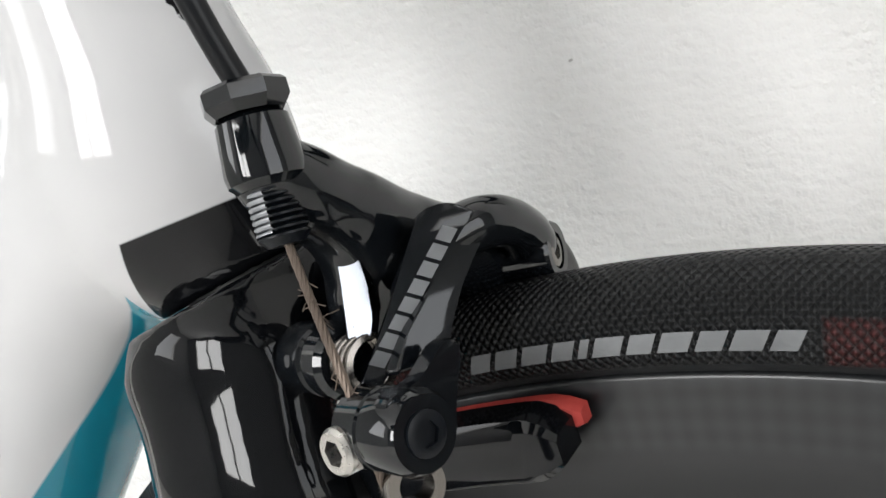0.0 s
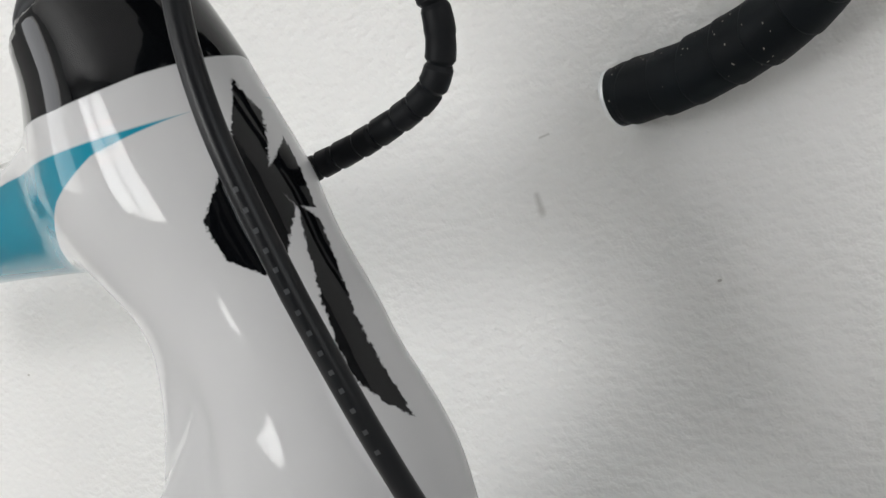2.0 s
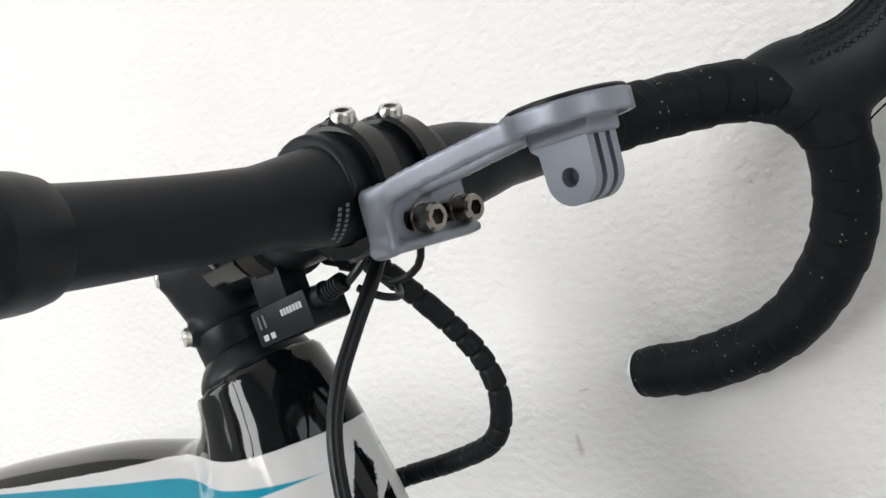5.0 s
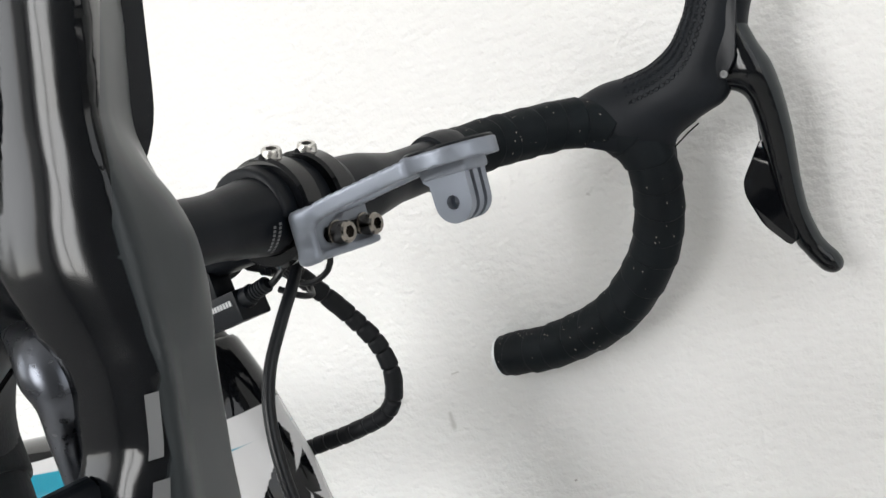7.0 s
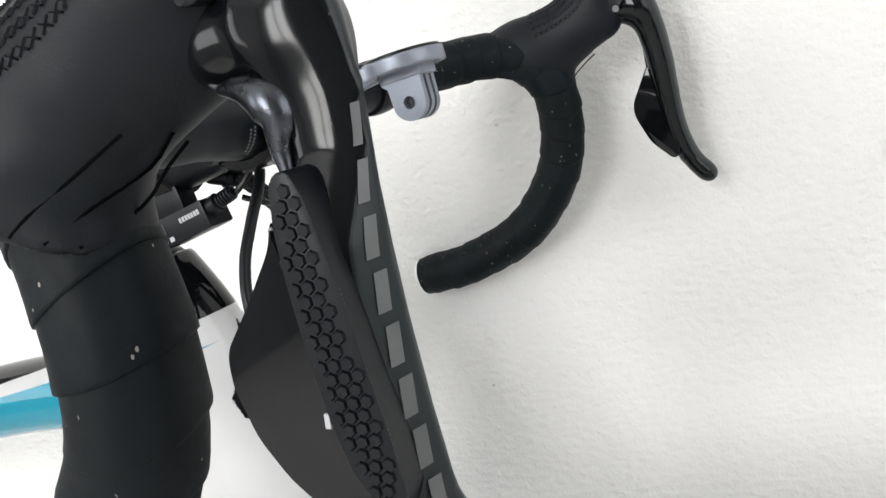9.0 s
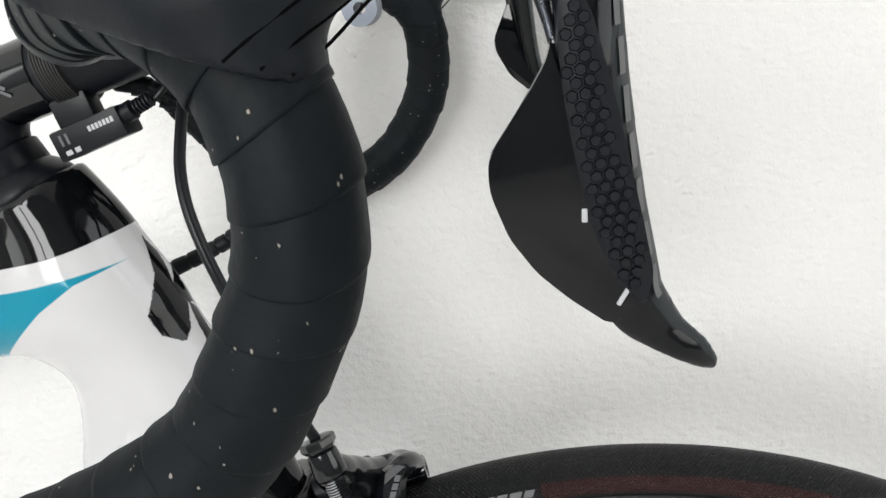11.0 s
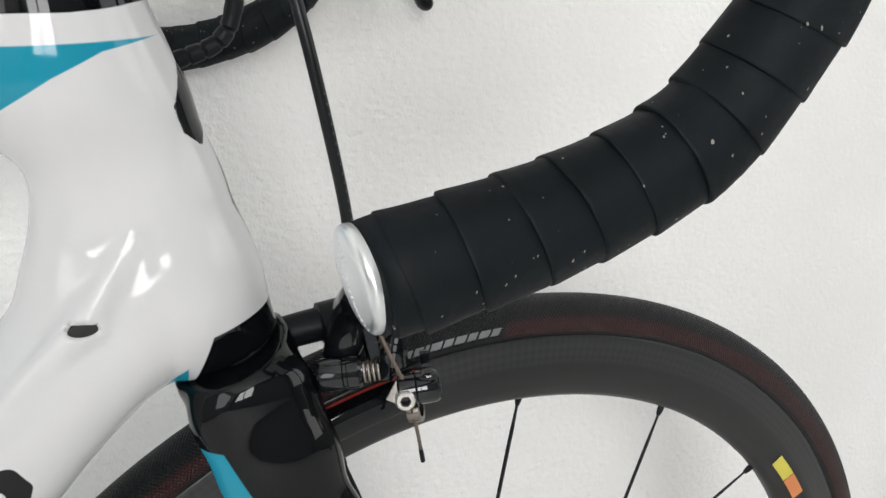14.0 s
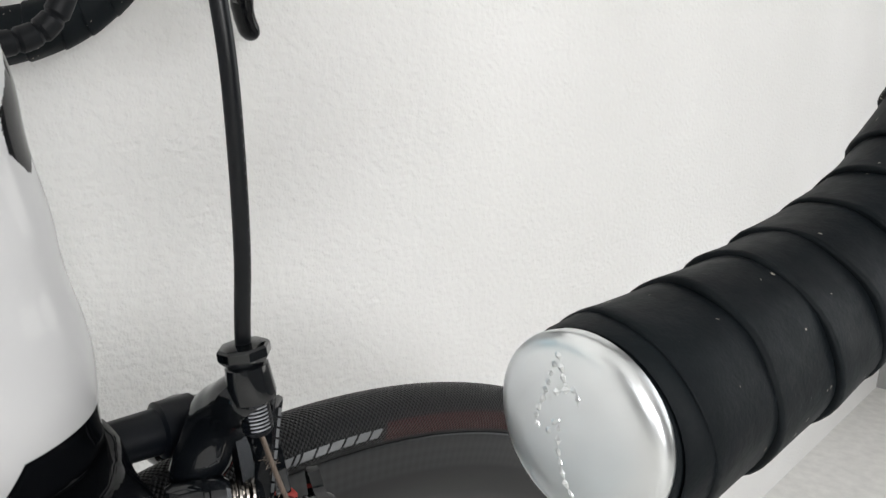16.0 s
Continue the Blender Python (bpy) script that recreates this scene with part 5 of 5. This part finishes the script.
    add_lathe(bm, (-0.0512, 0.0076, 0.6700), (0.93, 0.10, 0.05), [(-0.006, 0), (-0.006, 0.0066), (0.0072, 0.0070), (0.0080, 0.0064), (0.0080, 0.0042), (0.0066, 0.0040), (0.0066, 0)], 32)
    part("arm_end", bm, ANODISED_BLACK, brake)
    bolt(Vector((-0.0446, 0.0083, 0.6703)), (0.93, 0.10, 0.05), 0.0036, 0.0012, brake, mat=BOLT_DARK)
    # mounting bolt through the crown
    bm = bmesh.new()
    add_lathe(bm, (-0.110, 0.002, 0.672), (1, 0, 0.08), [(0, 0), (0, 0.0080), (0.026, 0.0085), (0.027, 0.0105), (0.040, 0.0105), (0.042, 0.0090), (0.052, 0.0085), (0.052, 0)], 32)
    part("mounting_post", bm, SATIN_BLACK, brake)
    # spring drum, and polished inner link cut and tilted to the shape of its highlight
    bm = bmesh.new()
    add_lathe(bm, (-0.0930, -0.0270, 0.6610), (0.9, -0.35, 0.1), [(0, 0), (0, 0.0072), (0.002, 0.0082), (0.0115, 0.0082), (0.0120, 0.0074), (0.0135, 0.0074), (0.0140, 0.0082), (0.0190, 0.0082), (0.0205, 0.0070), (0.0205, 0)], 32)
    part("spring_drum", bm, ANODISED_BLACK, brake, "black spring housing")
    bm = bmesh.new()
    for i in range(4):
        add_lathe(bm, Vector((-0.0735, -0.0340, 0.6630)) + Vector((0.9, -0.35, 0.1)).normalized() * (0.0022 * i), (0.9, -0.35, 0.1), [(0, 0.0050), (0.0004, 0.0062), (0.0012, 0.0062), (0.0016, 0.0050)], 24)
    part("spring", bm, BOLT_DARK, brake, "coil spring")
    bm = bmesh.new()
    add_plate(bm, (-0.0695, -0.0330, 0.6800), (0.205, -0.924, 0.32), (0, 0, -1), smooth_corner([(-0.0105, -0.0032), (-0.0100, 0.0006), (0.0008, 0.0033), (0.0079, 0.0037), (0.0122, 0.0024), (0.0124, -0.0021), (-0.0004, -0.0024)], 0.0012), 0.0035, 0.0009)
    part("inner_link", bm, LINK_HIGHLIGHT, brake, "polished black link behind the cable, shaped and brightened as its highlight")
    # barrel adjuster
    bm = bmesh.new()
    add_lathe(bm, top - pull * 0.001, pull, [(0, 0), (0, 0.0030), (0.0006, 0.0078), (0.0014, 0.0086), (0.0042, 0.0086), (0.0050, 0.0080), (0.0062, 0.0070), (0.0068, 0)], 8, turn=0.3)
    part("adjuster_nut", bm, ANODISED_BLACK, brake, "eight-sided black adjuster nut", crisp=20)
    bm = bmesh.new()
    add_lathe(bm, top + pull * 0.0056, pull, [(0, 0), (0, 0.0060), (0.0008, 0.0070), (0.0100, 0.0079), (0.0122, 0.0076), (0.0136, 0.0062), (0.0136, 0)], 28, turn=0.1)
    part("adjuster_body", bm, ANODISED_BLACK, brake, "faceted black adjuster body", crisp=20)
    bm = bmesh.new()
    prof = [(0, 0)]
    for i in range(8):
        prof += [(0.00125 * i, 0.0040), (0.00125 * i + 0.0004, 0.0050), (0.00125 * i + 0.0008, 0.0050)]
    add_lathe(bm, top + pull * 0.0190, pull, prof + [(0.0112, 0.0036), (0.0112, 0)], 28)
    part("adjuster_thread", bm, SATIN_BLACK, brake, "black threaded barrel")
    # worn, shiny side of the thread; the light on it is painted as a grey strip
    u, w = frame_of(pull)
    want = Vector((-0.30, -0.93, 0.15))
    mid = math.atan2(want.dot(w), want.dot(u))
    verts, n = [], 9
    for s_, r in [(0.0004 + 0.00125 * i + d, r) for i in range(7) for d, r in ((0.0, 0.0042), (0.0004, 0.00515), (0.0008, 0.00515))]:
        for k in range(n):
            ang = mid + radians(-38 + 76 * k / (n - 1))
            verts.append(tuple(top + pull * (0.0190 + s_) + r * (math.cos(ang) * u + math.sin(ang) * w)))
    link_mesh("worn_lit_thread", verts, [(i * n + k, i * n + k + 1, (i + 1) * n + k + 1, (i + 1) * n + k) for i in range(20) for k in range(n - 1)], LIT_THREAD, brake, "worn side of the thread, its light painted as a grey strip")
    # cable pinch bolt with its square plate, and the frayed cable
    pinch = Vector((-0.0608, -0.0532, 0.6560))
    bm = bmesh.new()
    add_box(bm, Matrix.Translation(pinch + Vector((-0.001, 0.0020, 0.0005))) @ pose(0, 0, 0, 12, 25, -25), 0.0098, 0.0018, 0.0115, 0.0004)
    part("pinch_plate", bm, STEEL, brake, "bright square cable washer")
    bolt(pinch, (-0.25, -0.90, 0.10), 0.0046, 0.0060, brake, skirt=True)
    bm = bmesh.new()
    a = top + pull * 0.030
    b = Vector((-0.0600, -0.0525, 0.6615))
    tail = Vector((-0.0536, -0.0548, 0.6243))
    line = np.vstack([spline([tuple(a - pull * 0.002), tuple(a.lerp(b, 0.5)), tuple(b), (-0.0580, -0.0535, 0.6510), (-0.0555, -0.0545, 0.6375), tuple(tail)], 0.0007)])
    _, us, ws = frames_along(line)
    for k in range(5):
        ph = 2 * math.pi * k / 5
        tw = np.array([p + 0.00050 * (math.cos(ph + i * 0.42) * u + math.sin(ph + i * 0.42) * w) for i, (p, u, w) in enumerate(zip(line, us, ws))])
        add_sweep(bm, tw, 0.00042, 6)
    part("inner_cable", bm, CABLE_STEEL, brake, "twisted brown-grey brake cable")
    rnd = random.Random(5)
    bm = bmesh.new()
    for i in range(34):
        t = rnd.choice([rnd.uniform(0.2, 0.55), rnd.uniform(0.55, 1.0)])
        p = np.array(a.lerp(b, t))
        d = np.array([rnd.uniform(-1, 0.8), rnd.uniform(-0.5, 0.5), rnd.uniform(-0.7, 0.7)])
        d /= np.linalg.norm(d)
        e = np.array([rnd.uniform(-1, 1), rnd.uniform(-0.4, 0.4), rnd.uniform(-1, 1)])
        ln = rnd.uniform(0.0016, 0.0042)
        add_sweep(bm, spline([p, p + d * ln * 0.5 + e * ln * 0.15, p + d * ln + e * ln * 0.45], 0.0007), 0.00012, 4)
    part("frayed_wires", bm, CABLE_STEEL, brake, "loose frayed wire ends")
    bm = bmesh.new()
    way = (tail - Vector((-0.0555, -0.0545, 0.6375))).normalized()
    add_lathe(bm, tail - way * 0.003, way, [(0, 0), (0, 0.0011), (0.0065, 0.0012), (0.0072, 0.0008), (0.0072, 0)], 12)
    part("cable_end_cap", bm, SATIN_BLACK, brake, "crimped cable end")
    # quick-release ring under the knuckle
    bm = bmesh.new()
    add_lathe(bm, (-0.0566, -0.0482, 0.6452), (0.8, -0.55, 0.2), [(0, 0.0034), (0, 0.0056), (0.003, 0.0060), (0.006, 0.0056), (0.006, 0.0034)], 28, closed=True)
    part("release_ring", bm, BOLT_DARK, brake, "steel release ring")
    # shoes on both sides of the rim, with red rubber
    for s in (-1, 1):
        for name, r0, r1, y0, y1, mat, lab, a0, a1 in (("brake_shoe", 0.2995, 0.3138, 0.0165, 0.0265, GLOSS_BLACK, "black brake shoe", 96.6, 106.5), ("brake_pad", 0.3050, 0.3132, 0.0128, 0.0170, RED_PAD, "red brake rubber", 96.2, 106.5)):
            bm = bmesh.new()
            n = 16
            rows = []
            for i in range(n + 1):
                t = i / n
                a = radians(a0 + (a1 - a0) * t)
                nose = 1.0 - 0.55 * max(0.0, 1 - t / 0.16) ** 2
                mid, half = (r0 + r1) / 2, (r1 - r0) / 2 * nose
                ring = []
                for rr, yy in ((mid - half, y0), (mid + half, y0), (mid + half, y1 - 0.0015), (mid + half * 0.7, y1), (mid - half * 0.7, y1), (mid - half, y1 - 0.0015)):
                    ring.append(bm.verts.new((rr * math.cos(a), s * yy, 0.335 + rr * math.sin(a))))
                rows.append(ring)
            for p, q in zip(rows, rows[1:]):
                for k in range(6):
                    bm.faces.new((p[k], p[(k + 1) % 6], q[(k + 1) % 6], q[k]))
            bm.faces.new(rows[0][::-1])
            bm.faces.new(rows[-1])
            part(name, bm, mat, brake, lab)
    # maker's mark along the arm as plain slanted bars
    n = Vector((0.62, -0.74, 0.26)).normalized()
    along = (face_way - n * face_way.dot(n)).normalized()
    across = n.cross(along)
    for i in range(8):
        c = face + along * (-0.0180 + 0.0039 * i) - across * 0.0036 + n * 0.00025
        printed_block(lambda p, q: c + along * (0.0031 * p + 0.0007 * (1 - q)) + across * 0.0030 * (q - 0.5), brake, TYRE_PRINT, "pale grey printed block")
    return brake


brake = build_brake()

# ---- device mount in front of the bar ----


def bar_field(P, pts, w, h):
    """A flat bar through points, w half its breadth in plan and h half its height."""
    f = None
    for p, q in zip(pts, pts[1:]):
        a, d = np.array(p), np.array(q) - np.array(p)
        t = np.clip(((P[:, :2] - a[:2]) @ d[:2]) / (d[:2] @ d[:2]), 0, 1)
        g = np.maximum(np.hypot(P[:, 0] - a[0] - t * d[0], P[:, 1] - a[1] - t * d[1]) - w, np.abs(P[:, 2] - a[2] - t * d[2]) - h)
        f = g if f is None else np.minimum(f, g)
    return f


def build_mount():
    eye3 = np.eye(3)

    def body(P):
        # slotted face with a raised edge, two arms and a round seat
        f = box_field(P, (-0.0645, -0.0150, 0.8995), eye3, (0.0022, 0.0215, 0.0092), 0.0020)
        f = soft_min(f, box_field(P, (-0.0628, -0.0338, 0.8993), eye3, (0.0042, 0.0020, 0.0094), 0.0018), 0.0030)
        f = soft_min(f, box_field(P, (-0.0632, -0.0150, 0.8914), eye3, (0.0036, 0.0215, 0.0014), 0.0012), 0.0030)
        f = soft_min(f, bar_field(P, spline([(-0.0625, -0.0335, 0.9052), (-0.0540, -0.0318, 0.9080), (-0.0380, -0.0272, 0.9107), (-0.0225, -0.0222, 0.9130), (-0.0130, -0.0200, 0.9136)], 0.003), 0.0025, 0.0030), 0.0035)
        f = soft_min(f, bar_field(P, spline([(-0.0640, -0.0160, 0.9065), (-0.0540, -0.0125, 0.9078), (-0.0380, -0.0080, 0.9105), (-0.0200, -0.0060, 0.9130)], 0.003), 0.0022, 0.0024), 0.0035)
        rr = np.hypot(P[:, 0] + 0.0088, P[:, 1] + 0.0103)
        disc = np.maximum(rr - 0.0172, np.abs(P[:, 2] - 0.9137) - 0.0029)
        f = soft_min(f, disc, 0.002)
        f = -soft_min(-f, np.maximum(rr - 0.0148, P[:, 2] - 0.9122), 0.0006)
        f = soft_min(f, box_field(P, (-0.0095, -0.0090, 0.9100), eye3, (0.0098, 0.0082, 0.0030), 0.0010), 0.0008)
        slot = seg_field(P[:, [1, 2]] @ np.array([[0, 1.0, 0], [0, 0, 1.0]]), (0, -0.0215, 0.8980), (0, 0.0045, 0.8980), 0.0030, 0.0030)
        return -soft_min(-f, np.maximum(slot, P[:, 0] + 0.055), 0.0006)

    mount = solid("device_mount", body, (-0.070, -0.040, 0.887), (0.012, 0.012, 0.920), 0.0009, MOUNT_GREY, bicycle, "grey anodised aluminium device mount")
    for y in (-0.0172, 0.0010):
        bolt(Vector((-0.0622, y, 0.8980)), (0.97, -0.05, -0.12), 0.0044, 0.0068, mount, skirt=True, mat=BOLT_DARK)
    bm = bmesh.new()
    add_lathe(bm, (-0.0088, -0.0103, 0.9160), (0, 0, 1), [(0, 0), (0, 0.0164), (0.0014, 0.0164), (0.0019, 0.0158), (0.0019, 0.0096), (0.0008, 0.0090), (0.0008, 0)], 40)
    part("seat_insert", bm, SATIN_BLACK, mount, "black plastic quarter-turn insert")
    # three fingers with a cross hole
    for y in (-0.0148, -0.0090, -0.0032):
        bm = bmesh.new()
        c = (-0.0090, 0.8976)
        out = [(c[0] + 0.0075 * math.cos(a), c[1] + 0.0075 * math.sin(a)) for a in np.linspace(math.pi * 1.0, 2 * math.pi, 14)]
        out += [(-0.0012, 0.9105), (-0.0195, 0.9105), (-0.0190, 0.9068), (-0.0168, 0.9050)]
        hole = [(c[0] + 0.0026 * math.cos(a), c[1] + 0.0026 * math.sin(a)) for a in np.linspace(0, 2 * math.pi, 21)[:-1]]
        loops = []
        for pts in (out, hole):
            for yy in (y - 0.0017, y + 0.0017):
                loops.append([bm.verts.new((px, yy, pz)) for px, pz in pts])
        for a, b in ((loops[0], loops[1]), (loops[2], loops[3])):
            for k in range(len(a)):
                bm.faces.new((a[k], a[(k + 1) % len(a)], b[(k + 1) % len(b)], b[k]))
        for o, h in ((0, 2), (1, 3)):
            edges = []
            for loop in (loops[o], loops[h]):
                edges += [bm.edges.get((loop[k], loop[(k + 1) % len(loop)])) for k in range(len(loop))]
            bmesh.ops.triangle_fill(bm, edges=edges, use_beauty=True)
        part("finger", bm, MOUNT_GREY, mount, "grey finger with a cross hole")
    return mount


mount = build_mount()

# ---- junction box under the stem, cables ----


def build_junction():
    bm = bmesh.new()
    turn = pose(-0.1415, -0.0085, 0.8765, 0, -8, 0)
    add_box(bm, turn, 0.0345, 0.0180, 0.0140, 0.0014)
    box = part("junction_box", bm, SATIN_BLACK, bicycle, "black plastic wiring junction box")
    for i in range(7):
        bm = bmesh.new()
        add_box(bm, turn @ Matrix.Translation((0.0022 + 0.0019 * i, -0.0091, 0.0022)), 0.0013, 0.0004, 0.0024)
        part("printed_bar", bm, PRINT, box, "small pale print", smooth=False)
    for name, lx, lz, w, h, mat in (("printed_bar", -0.0115, -0.0040, 0.0030, 0.0022, PRINT), ("printed_bar", -0.0070, -0.0040, 0.0026, 0.0022, PRINT),
                                    ("printed_bar", -0.0125, 0.0020, 0.0012, 0.0050, DARK_PRINT), ("printed_bar", -0.0095, 0.0020, 0.0012, 0.0050, DARK_PRINT)):
        bm = bmesh.new()
        add_box(bm, turn @ Matrix.Translation((lx, -0.0091, lz)), w, 0.0004, h)
        part(name, bm, mat, box, "small pale print", smooth=False)
    bm = bmesh.new()
    base = turn @ Vector((0.0172, -0.003, 0.0020))
    d = turn.to_3x3() @ Vector((1, 0, 0.12))
    prof = [(0, 0), (0, 0.0046), (0.005, 0.0046), (0.0055, 0.0034)]
    for i in range(5):
        prof += [(0.006 + 0.0018 * i, 0.0026), (0.0064 + 0.0018 * i, 0.0036), (0.0072 + 0.0018 * i, 0.0036)]
    add_lathe(bm, base, d, prof + [(0.0155, 0.0022), (0.0155, 0)], 20)
    part("plug", bm, SATIN_BLACK, box, "ribbed black plug")
    # ribbed rubber strap round the stem
    bm = bmesh.new()
    c0, way = Vector((-0.1505, -0.0052, 0.9078)), Vector((0.098, -0.006, 0.008)).normalized()
    prof = []
    for i in range(8):
        prof += [(0.0014 * i, 0.0182), (0.0014 * i + 0.0003, 0.0190), (0.0014 * i + 0.0010, 0.0190)]
    add_lathe(bm, c0, way, [(0, 0.0168)] + prof + [(0.0114, 0.0168)], 48, closed=True)
    part("strap", bm, HOLE_BLACK, box, "ribbed black rubber strap")
    bm = bmesh.new()
    add_box(bm, pose(-0.1450, -0.0110, 0.8885, 0, -6, 0), 0.0180, 0.0120, 0.0130, 0.0015)
    part("strap_block", bm, SATIN_BLACK, box, "black strap block")
    return box


junction = build_junction()

BRAKE_HOUSING = [(-0.1060, 0.0060, 0.8990), (-0.0990, -0.0010, 0.8930), (-0.0955, -0.0110, 0.8840), (-0.0968, -0.0240, 0.8690), (-0.0980, -0.0360, 0.8530), (-0.0970, -0.0440, 0.8350), (-0.0930, -0.0485, 0.8100), (-0.0875, -0.0480, 0.7800),
                 (-0.0825, -0.0455, 0.7530), (-0.0790, -0.0422, 0.7320), (-0.0768, -0.0402, 0.7215)]


def cable(name, points, r, label, mat, n=14):
    bm = bmesh.new()
    add_sweep(bm, spline(points, 0.003), r, n)
    return part(name, bm, mat, bicycle, label)


housing = cable("brake_cable_housing", BRAKE_HOUSING, 0.0026, "black brake cable housing", CABLE_BLACK, 18)
sp = spline(BRAKE_HOUSING, 0.002)
for i in range(14):
    k = int(len(sp) * 0.62) + i * 2
    if k + 1 < len(sp):
        c, d = Vector(sp[k]), Vector(sp[k + 1] - sp[k]).normalized()
        off = Vector((0.55, -0.83, 0)) * 0.00262
        w = d.cross(off).normalized() * 0.0005
        link_mesh("printed_bar", [tuple(c + off - w), tuple(c + off + w), tuple(c + off + w + d * 0.0010), tuple(c + off - w + d * 0.0010)], [(0, 1, 2, 3)], CHARCOAL, housing, "tiny grey print", smooth=False)

LOOP = [(-0.1300, 0.0000, 0.8960), (-0.1160, 0.0080, 0.8885), (-0.1135, 0.0212, 0.8748), (-0.1086, 0.0332, 0.8575), (-0.1034, 0.0405, 0.8405), (-0.1032, 0.0435, 0.8228), (-0.1120, 0.0438, 0.8078), (-0.1345, 0.0425, 0.8002), (-0.1600, 0.0380, 0.7955), (-0.1740, 0.0250, 0.7930)]


def build_sleeve():
    path = spline(LOOP, 0.0012)
    rad = []
    for i in range(len(path)):
        t = (i * 0.0012 / 0.0078) % 1.0
        rad.append(0.0042 + 0.00030 * t if t > 0.15 else 0.0036)
    bm = bmesh.new()
    add_sweep(bm, path, rad, 18)
    return part("cable_sleeve", bm, SLEEVE, bicycle, "spiral-wrapped black cable sleeve", crisp=25)


sleeve = build_sleeve()
cable("thin_wire", [(-0.1150, 0.0020, 0.8900), (-0.1040, 0.0040, 0.8800), (-0.0930, 0.0080, 0.8830), (-0.0890, 0.0080, 0.8930), (-0.0910, 0.0060, 0.9000)], 0.0014, "thin black wire loop", CABLE_BLACK, 10)
cable("thin_wire", [(-0.1100, -0.0060, 0.8810), (-0.1030, -0.0020, 0.8760), (-0.1050, 0.0080, 0.8745), (-0.1120, 0.0140, 0.8800)], 0.0014, "thin black wire loop", CABLE_BLACK, 10)
cable("thin_wire", [(-0.1150, -0.0100, 0.8815), (-0.1050, -0.0090, 0.8870), (-0.0980, -0.0040, 0.8950)], 0.0016, "thin black wire from the junction box", CABLE_BLACK, 10)
for k in (0.18, 0.24):
    i = int(len(spline(LOOP, 0.0012)) * k * 0.25)
    p = spline(LOOP, 0.0012)
    bm = bmesh.new()
    add_lathe(bm, p[i], Vector(p[i + 1] - p[i]), [(0, 0.0046), (0, 0.0056), (0.0025, 0.0056), (0.0025, 0.0046)], 24, closed=True)
    part("cable_tie", bm, SATIN_BLACK, sleeve, "black cable tie")
